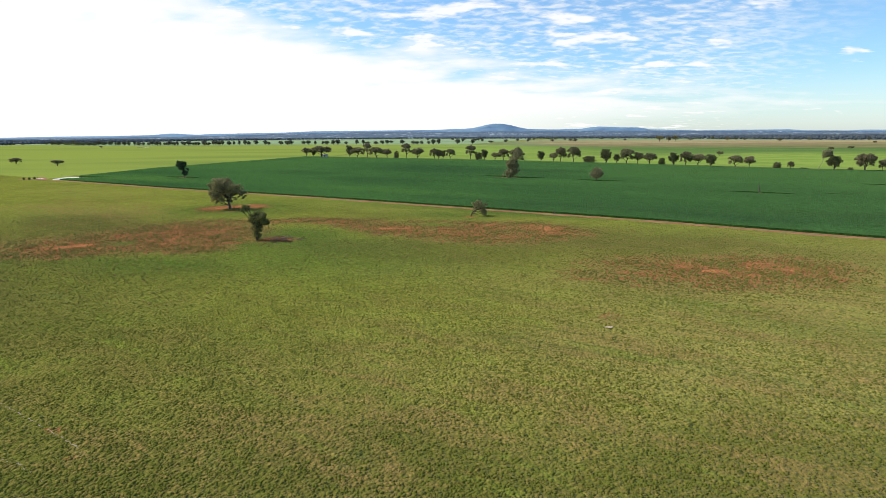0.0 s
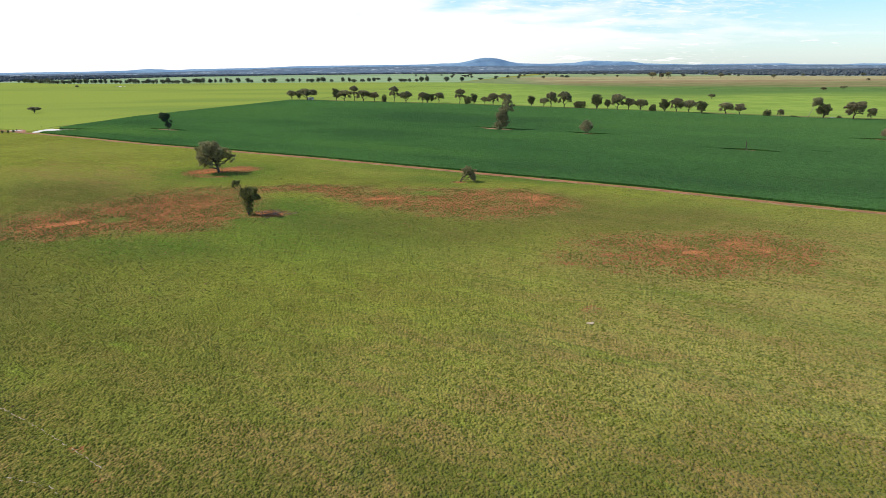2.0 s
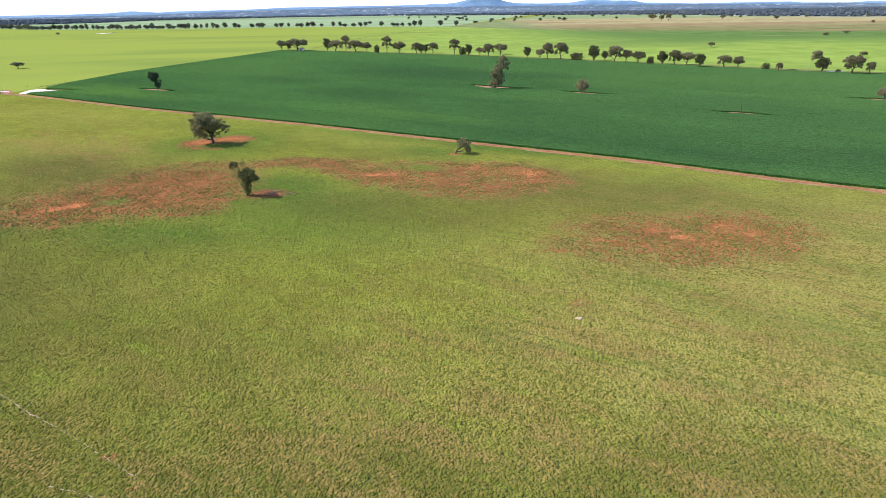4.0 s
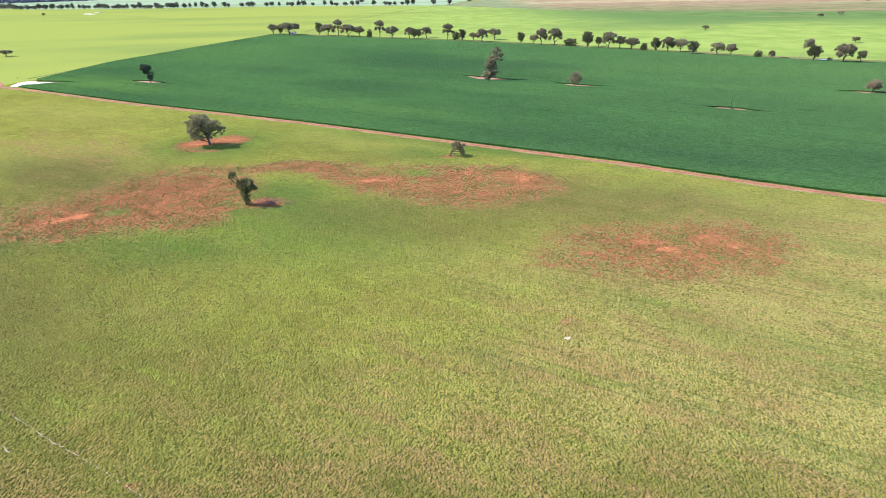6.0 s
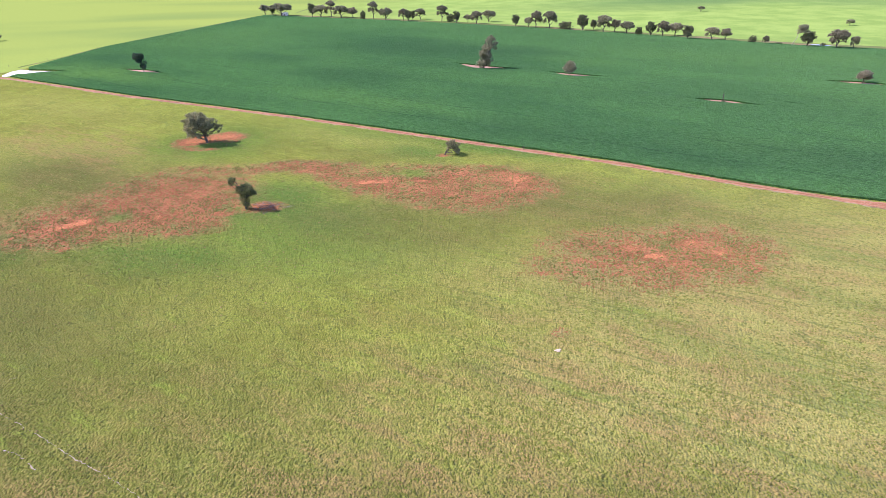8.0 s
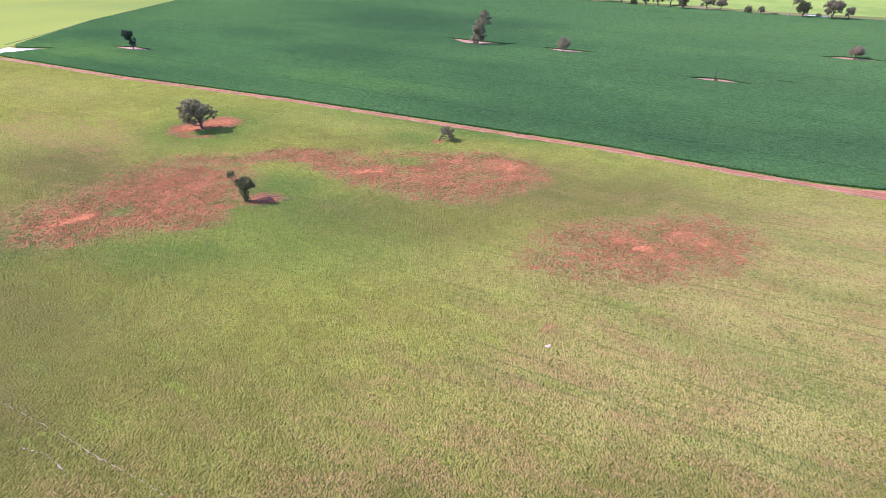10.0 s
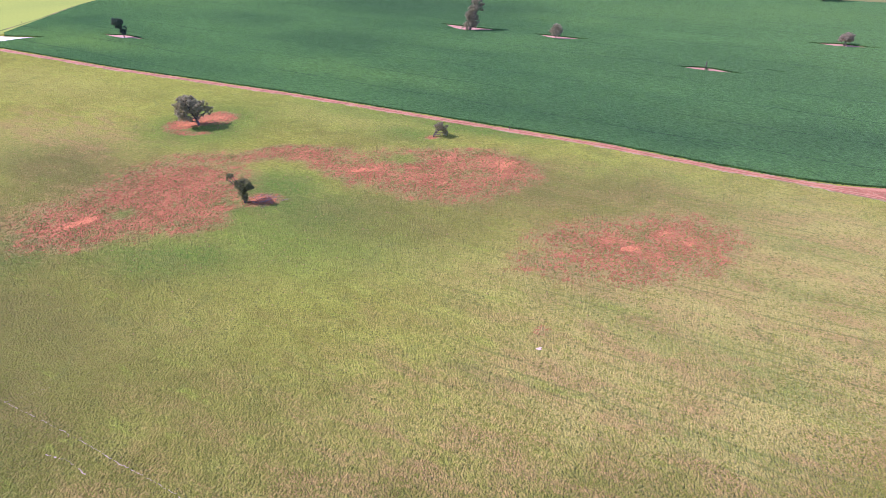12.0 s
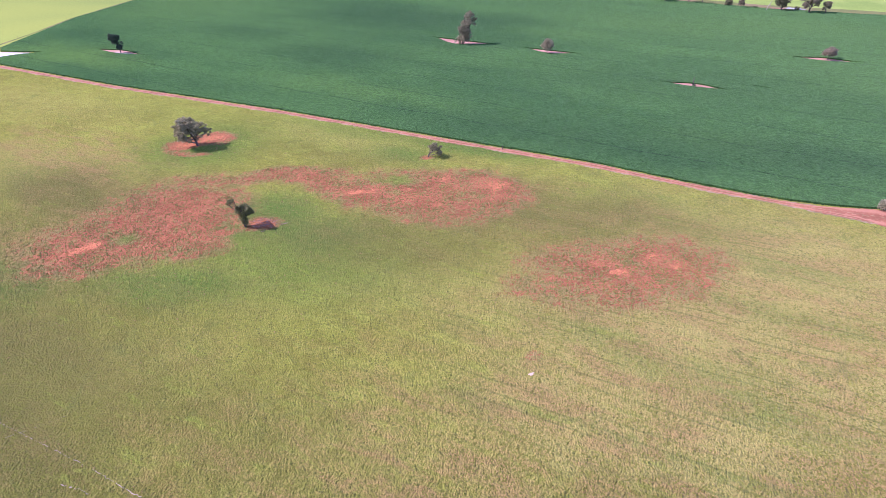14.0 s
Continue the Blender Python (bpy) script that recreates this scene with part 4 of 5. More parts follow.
# the dark leaning tree beside the dead branches
tree(-60.6, 153.8, [(0, 0, 0), (-0.1, 0, 0.8), (0.1, 0, 2.2), (0.3, 0, 4.0), (0.3, 0, 5.8)], 0.30,
     dome(1.0, 0.0, 6.1, 2.3, 2.3, 2.1, 13, 1.0, 8, -0.7) + [(0.9, 0, 6.0, 1.8, 1.8, 1.4), (0.5, 0, 3.9, 1.5, 1.4, 1.2), (0.3, 0, 2.4, 1.2, 1.2, 1.2), (0.2, -0.2, 1.3, 1.0, 0.9, 0.8), (-2.7, 1.2, 9.2, 1.0, 0.9, 0.7), (-1.9, 1.2, 9.0, 0.8, 0.8, 0.6), (-3.4, 1.3, 8.6, 0.6, 0.6, 0.5)],
     14500, 0.22, 12, "dark green tree leaning over fallen branches on red earth", leaf=LEAF_OLIVE, turn=21)
# the wind-bent tree near the track
tree(-0.4, 202.2, [(0, 0, 0), (0.1, 0, 0.7), (0.7, 0, 1.7), (1.9, 0, 2.3), (3.0, 0, 2.6)], 0.24,
     dome(3.1, 0.3, 3.2, 2.3, 2.3, 2.2, 13, 0.85, 9, -0.85) + [(1.3, 0, 4.3, 0.9, 0.9, 0.8), (2.3, 0, 5.0, 0.9, 0.9, 0.7), (4.8, 0.2, 1.2, 1.0, 1.0, 0.9)],
     8000, 0.22, 13, "small wind-bent grey tree with a crooked trunk", leaf=LEAF_GUM, name="bent_tree")
# the tall dense tree in the crop
tree(25.0, 374.6, [(0, 0, 0), (0.1, 0, 2.5), (0.6, 0, 6), (1.6, 0, 10), (3.0, 0, 14.5)], 0.45,
     [(-2.2, 0, 3.0, 2.6, 2.8, 2.6), (2.8, 0, 3.2, 2.6, 2.8, 2.6), (0.2, 0, 5.5, 2.8, 2.8, 2.4), (-1.0, 0, 9.0, 2.2, 2.6, 2.4), (2.8, 0, 9.0, 2.4, 2.6, 2.6), (1.2, 0, 12.5, 2.4, 2.6, 2.4), (5.0, 0, 13.0, 2.8, 2.8, 2.6), (3.4, 0, 6.2, 2.6, 2.6, 2.4), (-1.6, 0, 6.0, 2.2, 2.4, 2.4), (1.0, 0, 10.6, 2.8, 2.8, 2.4), (7.2, 0, 15.3, 1.7, 1.8, 1.5), (3.2, 0, 17.2, 2.4, 2.4, 2.0), (0.8, 0, 17.8, 1.4, 1.4, 1.8), (6.0, 0, 18.4, 1.6, 1.6, 1.3), (4.0, 1.5, 19.3, 1.6, 1.6, 1.1), (1.5, -2.6, 5.0, 2.4, 2.0, 2.2), (2.5, -2.4, 10.0, 2.4, 1.8, 2.0), (3.8, -2.2, 14.2, 2.4, 1.8, 2.0), (2.0, 2.8, 7.0, 2.6, 2.0, 2.4), (3.0, 2.6, 12.5, 2.6, 2.0, 2.2)],
     19000, 0.34, 14, "tall dense grey-green tree leafy to its base in the crop", leaf=LEAF_GREY)
tree(75.0, 346.4, [(0, 0, 0), (0.1, 0, 1.6), (0.0, 0, 3.6), (0.2, 0, 5.6)], 0.28,
     [(-1.6, 0, 4.6, 2.2, 2.2, 2.2), (1.8, 0, 4.4, 2.2, 2.2, 2.2), (0.2, 0, 6.8, 2.5, 2.5, 1.9), (0.0, -1.2, 4.0, 2.2, 1.6, 1.9), (0.2, 1.4, 4.6, 2.2, 1.8, 2.0)],
     6500, 0.32, 15, "low rounded grey-green tree on bare earth in the crop")
tree(-202.3, 384.4, [(0, 0, 0), (0.1, 0, 2.0), (-0.3, 0, 4.0), (-0.2, 0, 6.5), (-1.2, 0, 9.5)], 0.32,
     [(0.3, 0, 3.8, 2.0, 1.8, 1.5), (0.9, 0, 5.8, 1.8, 1.6, 1.4), (-1.6, 0, 7.4, 1.9, 1.7, 1.4), (-0.2, 0, 8.8, 1.7, 1.6, 1.5), (-3.4, 0, 9.2, 1.9, 1.5, 1.3), (-1.2, 0, 10.6, 1.9, 1.7, 1.5), (-3.0, 0, 11.2, 1.3, 1.2, 1.0), (0.9, 0, 10.4, 1.2, 1.1, 1.2)],
     6500, 0.40, 16, "dark ragged tree beside a puddle in the crop", leaf=LEAF_PINE)
tree(229.5, 312.6, [(0, 0, 0), (0.2, 0, 1.3), (0.0, 0, 2.6), (-0.2, 0, 4.0)], 0.28,
     [(-1.8, 0, 3.8, 2.3, 2.2, 1.6), (1.8, 0, 4.2, 2.5, 2.4, 1.7), (0.0, 0, 5.2, 2.6, 2.6, 1.6), (3.0, 0, 3.2, 1.4, 1.4, 1.0), (-0.4, -1.2, 4.0, 2.2, 1.8, 1.4)],
     6000, 0.32, 17, "rounded grey tree on bare earth in the crop", leaf=LEAF_BROWN)
tree(146.0, 148.0, [(0, 0, 0), (0.1, 0, 0.6), (0.2, 0, 1.5), (0.4, 0, 2.3)], 0.20,
     [(-0.8, 0, 1.9, 1.5, 1.4, 1.2), (1.2, 0, 2.0, 1.6, 1.5, 1.2), (0.2, 0, 2.8, 1.5, 1.5, 0.9), (2.4, 0, 1.6, 1.0, 1.0, 0.8)],
     2400, 0.3, 18, "low grey shrub tree at the bend of the track", name="shrub_tree")


def variant(kind, seed):
    """stem, radius, lobes of a tree ten metres tall and ten wide."""
    if kind == "round":
        return [(0, 0, 0), (0.2, 0, 1.6), (0.0, 0, 3.4), (0.3, 0, 5.6)], 0.32, dome(0, 0, 6.1, 4.0, 3.9, 3.0, 18, 1.2, seed, -0.65) + [(0, 0, 6.3, 2.6, 2.6, 2.0)]
    if kind == "tier":
        return [(0, 0, 0), (0.2, 0, 2.5), (-0.1, 0, 5), (0.3, 0, 8)], 0.30, dome(0.1, 0, 8.0, 3.5, 3.3, 1.6, 13, 1.1, seed, -0.4) + dome(1.4, 0, 5.0, 2.6, 2.4, 1.1, 6, 1.0, seed + 1, -0.3) + [(0.2, 0, 8.1, 2.2, 2.2, 1.2), (-2.6, 0, 5.4, 1.5, 1.5, 1.0)]
    if kind == "slim":
        return [(0, 0, 0), (0.1, 0, 1.4), (0, 0, 4.0), (0.2, 0, 7)], 0.36, dome(0, 0, 5.7, 4.1, 4.0, 3.7, 20, 1.35, seed, -0.8) + [(0, 0, 5.6, 2.8, 2.8, 2.6)]
    if kind == "bush":
        return [(0, 0, 0), (0.1, 0, 1), (0, 0, 2.5), (0.2, 0, 4)], 0.32, dome(0, 0, 4.4, 4.2, 4.0, 4.7, 20, 1.5, seed, -0.85) + [(0, 0, 4.2, 2.8, 2.8, 3.0)]
    return [(0, 0, 0), (0.2, 0, 1.6), (-0.5, 0, 3), (-0.9, 0, 5)], 0.32, dome(0.1, 0, 6.7, 4.1, 3.9, 2.5, 16, 1.15, seed, -0.35) + [(0.2, 0, 7.0, 2.4, 2.4, 1.6), (3.3, 0.3, 4.4, 1.4, 1.5, 1.2), (-3.4, 0, 4.3, 1.3, 1.4, 1.1), (0.8, -0.8, 5.0, 1.3, 1.3, 1.0)]


# tree line behind the crop: x, y, height, width, and which form
LINE_WEST = [
    (-231, 772, 12.9, 13.6, "round"), (-217, 758, 11.2, 6.5, "slim"), (-206, 756, 15.4, 26.0, "round"), (-163, 738, 15.7, 8.7, "slim"), (-152, 737, 13.6, 17.3, "open"),
    (-139, 735, 17.6, 11.5, "tier"), (-125, 722, 14.0, 18.3, "open"), (-110, 719, 11.9, 11.2, "round"), (-95, 697, 9.7, 6.4, "bush"), (-84, 705, 17.5, 12.4, "tier"),
    (-67, 683, 13.9, 14.6, "round"), (-47, 680, 12.5, 11.5, "open"), (-41, 670, 11.7, 7.8, "slim"), (-36, 678, 10.6, 5.9, "slim"), (-28, 687, 12.0, 12.0, "open"),
]
LINE_MIDDLE = [
    (-3, 664, 15.3, 12.9, "tier"), (6, 654, 9.0, 7.6, "bush"), (13, 644, 11.9, 8.1, "slim"), (25, 642, 8.9, 8.7, "round"), (34, 633, 12.8, 12.3, "open"),
    (48, 650, 12.1, 14.0, "round"), (72, 603, 11.1, 7.6, "slim"), (84, 594, 9.9, 8.6, "round"), (91, 593, 15.3, 11.5, "open"), (103, 585, 16.1, 13.0, "open"),
    (117, 576, 7.4, 13.4, "bush"), (130, 560, 14.4, 10.9, "slim"), (142, 566, 8.9, 6.6, "slim"), (146, 545, 15.0, 13.7, "open"), (156, 544, 11.5, 9.5, "round"),
]
LINE_EAST = [
    (163, 531, 11.2, 12.3, "round"), (172, 524, 7.2, 6.1, "bush"), (180, 517, 11.9, 8.5, "slim"), (188, 510, 12.7, 10.9, "open"), (201, 515, 10.9, 11.9, "round"),
    (203, 493, 10.9, 9.0, "slim"), (220, 486, 10.3, 11.3, "open"), (229, 480, 9.7, 8.3, "round"), (245, 468, 5.6, 5.9, "bush"), (250, 458, 6.3, 5.0, "open"),
    (260, 457, 1.5, 6.2, "bush"), (274, 443, 11.4, 10.2, "slim"), (288, 446, 2.2, 3.9, "bush"), (290, 433, 13.1, 14.2, "open"), (299, 428, 9.1, 6.6, "open"),
]
LABELS = {
    "round": "round-headed grey-green gum tree in the tree line", "tier": "tall gum tree with two tiers of leaves", "slim": "narrow dark green tree in the tree line",
    "bush": "low bushy green tree leafy to the ground", "open": "open-crowned gum tree with bare limbs below",
}
MODELS = {}


def line_tree(x, y, h, w, kind, seed, group):
    turn = pose(x, y, 0, 0, 0, 37.0 * seed % 40 - 20 + (180 if seed % 3 == 1 else 0))
    size = Vector((w / 9.1, w / 9.1, h / 9.6))
    model = MODELS.get((kind, seed % 2))
    if model:
        s = model.scale
        return copy_thing(model, turn @ Matrix.Diagonal((size.x / s.x, size.y / s.y, size.z / s.z, 1)))
    stem, radius, lobes = variant(kind, 30 + seed)
    ob = tree(0, 0, stem, radius, lobes, 6200, 0.40, 30 + seed, LABELS[kind], leaf=LEAF_DARK if kind in ("slim", "bush") else LEAF_BROWN if seed % 2 else LEAF_GREY, group=group)
    ob.matrix_basis = turn @ Matrix.Diagonal((*size, 1))
    MODELS[kind, seed % 2] = ob
    return ob


for k, (x, y, h, w, kind) in enumerate(LINE_WEST + LINE_MIDDLE + LINE_EAST):
    line_tree(x, y, h, w, kind, k, "trees along the far edge of the crop")
# a slanting gum with a pale bare trunk
tree(263, 444, [(0, 0, 0), (0.9, 0, 3.4), (2.5, 0, 6.2), (2.9, 0, 9.2), (4.6, 0, 11.4)], 0.16,
     [(4.2, 0, 11.2, 2.3, 2.2, 1.4), (6.4, 0, 12.0, 2.4, 2.2, 1.6), (5.2, 0, 14.0, 3.0, 2.6, 1.7), (7.8, 0, 13.4, 1.6, 1.6, 1.3), (2.4, 0, 9.6, 0.8, 0.8, 0.6)],
     3200, 0.4, 71, "slanting gum tree with a long pale bare trunk", bark=BARK_PALE, group="trees along the far edge of the crop")

# single trees out on the open pasture
for k, (x, y, h, w, kind) in enumerate([(306, 718, 6.5, 7.6, "round"), (571, 934, 5.0, 8.8, "open"), (633, 982, 5.2, 10.2, "round"), (992, 1453, 6.3, 8.2, "open"), (-428, 558, 6.4, 11.2, "round"),
                                        (-963, 1413, 6.5, 8.3, "round"), (620, 1922, 20.4, 25.5, "round"), (645, 1908, 16.8, 16.0, "open"), (664, 1898, 21.7, 17.0, "open"), (860, 1966, 13.8, 16.7, "round"), (384, 564, 5.5, 7.5, "open"), (-506, 598, 7.0, 12.0, "open")]):
    ob = line_tree(x, y, h, w, kind, k + 50, "single trees on the open pasture")
    tagged(ob, "lone spreading tree on open pasture", "tree", "single trees on the open pasture")


# ---- far trees ----
def small_tree(name, label, group, seed):
    ob = thing(name, 0, 0, 0, label, "tree", group)
    lobes = [(-2.0, 0, 5.6, 2.8, 3, 2.8), (2.0, 0, 5.8, 2.8, 3, 2.9), (0, 0, 7.2, 3.0, 3.2, 2.6), (0.4, -1.5, 4.6, 3, 2.4, 2.2)]
    part("trunk", trunk_mesh("trunk", [(0, 0, 0), (0.2, 0, 2), (0, 0, 5)], 0.5, lobes[:2], seed), BARK, ob)
    part("crown", crown_mesh("crown", lobes, 600, 1.3, seed), LEAF_FAR, ob)
    return ob


def far_row():
    rng = random.Random(21)
    models = [small_tree("far_tree", "grey-green tree in a distant shelter row", "far shelter row", 80 + k) for k in range(3)]
    used, x, k = 0, -1640.0, 0
    while x < -20:
        y = np.interp(x, [-1651, -1303, -888, -436, -40], [2104, 1868, 1782, 1772, 1680]) + rng.uniform(-14, 14)
        h, w = rng.uniform(9, 17), rng.uniform(8, 19)
        if x > -760 and rng.random() < 0.35:
            x += rng.uniform(10, 40)
        m = pose(x, y, 0, 0, 0, rng.uniform(0, 360)) @ Matrix.Diagonal((w / 10, w / 10, h / 10, 1))
        if used < 3:
            models[used].matrix_basis = pose(x, y, 0, 0, 0, rng.uniform(0, 360))
            used += 1
        else:
            copy_thing(models[k % 3], m)
        k += 1
        x += rng.uniform(7, 17) if x < -760 else rng.uniform(12, 26)
    # scattered over the plain beyond
    for _ in range(46):
        x, y = rng.uniform(-300, 1500), rng.uniform(1900, 3000)
        h, w = rng.uniform(6, 12), rng.uniform(9, 18)
        tagged(copy_thing(models[rng.randrange(3)], pose(x, y, 0, 0, 0, rng.uniform(0, 360)) @ Matrix.Diagonal((w / 10, w / 10, h / 10, 1))), "small distant tree on the open plain", "tree", "scattered trees on the plain")


far_row()


def woodland():
    """Uneven tree clumps of the distant woods, too many to count."""
    rng = np.random.default_rng(5)
    n = 21000
    y = 2000 + 2500 * rng.random(n) ** 0.75
    x = (rng.random(n) * 2 - 1) * (y * 0.98)
    edge = np.interp(x / y, [-1.0, -0.88, -0.79, -0.77, -0.60, -0.50, -0.30, -0.10, 0.12, 0.33, 0.45, 0.64, 1.0], [2000, 2030, 2430, 2700, 3000, 3500, 3950, 4050, 3400, 3000, 2440, 2060, 2000])
    gaps = np.sin(x * 0.0021 + 1) * np.sin(y * 0.011 + x * 0.0007) + rng.normal(0, 0.4, n)
    ok = (y > edge) & ((gaps > -0.25) | (y < edge + 260))
    x, y = x[ok], y[ok]
    n = len(x)
    ring = np.array([[math.cos(a), math.sin(a)] for a in np.arange(6) * math.pi / 3])
    levels = [(0.0, 0.45), (0.35, 1.0), (0.75, 0.8), (1.0, 0.25)]
    w, h = rng.uniform(3.5, 8.5, n), rng.uniform(5, 12, n)
    verts = np.zeros((n, 24, 3))
    for k, (z, r) in enumerate(levels):
        j = rng.uniform(0.65, 1.3, (n, 6))
        verts[:, k * 6:k * 6 + 6, 0] = x[:, None] + w[:, None] * r * ring[:, 0] * j
        verts[:, k * 6:k * 6 + 6, 1] = y[:, None] + w[:, None] * r * ring[:, 1] * j
        verts[:, k * 6:k * 6 + 6, 2] = h[:, None] * z * rng.uniform(0.85, 1.15, (n, 6)) if k else 0
    f = [(k * 6 + s, k * 6 + (s + 1) % 6, k * 6 + 6 + (s + 1) % 6, k * 6 + 6 + s) for k in range(3) for s in range(6)] + [(18, 19, 20, 21), (18, 21, 22, 23)]
    faces = (np.array(f)[None] + 24 * np.arange(n)[:, None, None]).reshape(-1, 4)
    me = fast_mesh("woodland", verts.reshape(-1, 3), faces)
    me.materials.append(LEAF_HAZED_WOODS)
    tagged(new("woodland", me), "distant green woods tinted haze-blue across the plain", "woodland", kind="stuff")


# leaf colour mixed with the blue of distance haze
LEAF_HAZED_WOODS = leaf_material("hazed_woods_leaf", (0.062, 0.085, 0.112), (0.100, 0.130, 0.155), (0.13, 0.15, 0.16))
woodland()


def hills():
    """Low ranges all round the horizon, distance haze painted in as blue, a ridge with a worked outline."""
    xs = np.arange(-4900, 4901, 35.0)
    along = [-4900, -4195, -3672, -3156, -2813, -2721, -2619, -2493, -2393, -2266, -2141, -1642, -1345, -502, -276, -180, -84, -3, 59, 116, 178, 249, 320, 391, 462, 674, 908, 978, 1047, 1234, 1373, 1466, 1549, 1857, 2153, 2605, 2696, 3054, 3186, 3600, 4900]
    tall = [24, 27, 34, 36, 41, 48, 54, 46, 41, 48, 48, 54, 64, 66, 68, 74, 74, 80, 93, 107, 115, 113, 100, 81, 69, 63, 68, 79, 85, 77, 75, 59, 57, 47, 49, 50, 42, 37, 43, 40, 36]
    verts, faces = [], []
    for x in xs:
        z = float(np.interp(x, along, tall)) + 1.5 * noise.noise((x * 0.02, 2, 3))
        y = 4800.0
        for k in range(7):
            f = k / 6
            verts.append((x, y - 120 + 120 * f + 12 * noise.noise((x * 0.01, f * 3, 1)), z * (math.sin(f * math.pi / 2)) if k else -1.0))
        verts.append((x, y + 60, -1.0))
    for i in range(len(xs) - 1):
        for k in range(7):
            a = i * 8 + k
            faces.append((a, a + 8, a + 9, a + 1))
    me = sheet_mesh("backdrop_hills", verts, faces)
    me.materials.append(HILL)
    tagged(new("backdrop_hills", me), "low hills coloured haze-blue along the horizon", "hills", kind="structure")
    # the wooded rise in front of them, its colour hazed as well
    verts, faces = [], []
    for x in xs:
        z = float(np.interp(x, [-4000, -2300, -1600, -900, -300, 0, 500, 1400, 2000, 2600, 3100, 4900], [17, 27, 43, 52, 52, 49, 49, 46, 40, 37, 30, 26])) + 3 * noise.noise((x * 0.003, 7, 3)) + 2 * noise.noise((x * 0.02, 9, 3)) + 1.5 * noise.noise((x * 0.07, 4, 3))
        for k in range(5):
            f = k / 4
            verts.append((x, 4330 + 240 * f, z * f + (2.5 * noise.noise((x * 0.05, f * 9, 2)) if 0 < k else -1.0)))
        verts.append((x, 4640, -1.0))
    for i in range(len(xs) - 1):
        for k in range(5):
            a = i * 6 + k
            faces.append((a, a + 6, a + 7, a + 1))
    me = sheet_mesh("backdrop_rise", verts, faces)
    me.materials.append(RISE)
    tagged(new("backdrop_rise", me), "long dark wooded rise tinted haze-blue below the hills", "woodland", kind="structure")


hills()


# ---- small things ----
def small_shed():
    """A low white shed with a gable roof, half hidden under the trees."""
    ob = thing("shed", -203, 764, 0, "small white tin shed under the trees", "shed")
    ob.rotation_euler[2] = radians(-12)
    w, d, h, top = 3.2, 2.0, 2.3, 3.4
    verts = [(-w, -d, 0), (w, -d, 0), (w, d, 0), (-w, d, 0), (-w, -d, h), (w, -d, h), (w, d, h), (-w, d, h), (-w, 0, top), (w, 0, top)]
    wall = part("wall", sheet_mesh("wall", verts, [(0, 1, 5, 4), (1, 2, 6, 9, 5), (2, 3, 7, 6), (3, 0, 4, 8, 7)]), WHITE_TIN, ob)
    for s in (-1, 1):
        v = [(-w - 0.3, s * (d + 0.35), h - 0.15), (w + 0.3, s * (d + 0.35), h - 0.15), (w + 0.3, 0, top + 0.06), (-w - 0.3, 0, top + 0.06)]
        v += [(x, y, z + 0.06) for x, y, z in v]
        part("roof", sheet_mesh("roof", v, [(0, 1, 2, 3), (4, 5, 6, 7), (0, 1, 5, 4), (1, 2, 6, 5), (2, 3, 7, 6), (3, 0, 4, 7)]), WHITE_TIN, ob)
    v = [(x, y, z) for y in (-d - 0.02, -d - 0.07) for x, z in ((-0.6, 0), (0.5, 0), (0.5, 2.0), (-0.6, 2.0))]
    part("door", sheet_mesh("door", v, [(0, 1, 2, 3), (4, 5, 6, 7), (0, 1, 5, 4), (1, 2, 6, 5), (2, 3, 7, 6), (3, 0, 4, 7)]), BARK, ob, "dark wooden door")


WHITE_TIN = earth_material("white_tin", (0.62, 0.62, 0.60), (0.72, 0.72, 0.70), (0.80, 0.80, 0.78))
small_shed()



def stump():
    ob = thing("dead_stump", 136.4, 275.2, 0, "bare broken dead tree stump in the crop", "stump")
    verts, faces = [], []
    tube(verts, faces, [(0, 0, -0.2), (0, 0, 0.6), (-0.1, 0, 2.2), (-0.3, 0, 3.8), (-0.2, 0, 5.0)], [0.34, 0.26, 0.2, 0.15, 0.07], 8)
    part("trunk", sheet_mesh("trunk", verts, faces), BARK, ob)
    for k, pts in enumerate([[(-0.2, 0, 2.8), (0.2, 0.1, 3.3), (0.4, 0, 4.0)], [(0, 0, 0.9), (-0.5, 0, 1.1), (-0.8, 0, 1.6)]]):
        verts, faces = [], []
        tube(verts, faces, pts, [0.11, 0.08, 0.04], 6)
        part("limb", sheet_mesh("limb", verts, faces), BARK, ob)
    part("shoots", crown_mesh("shoots", [(0.4, 0, 0.6, 0.7, 0.6, 0.5)], 600, 0.3, 91), LEAF_DARK, ob, "green shoots round the foot")


stump()


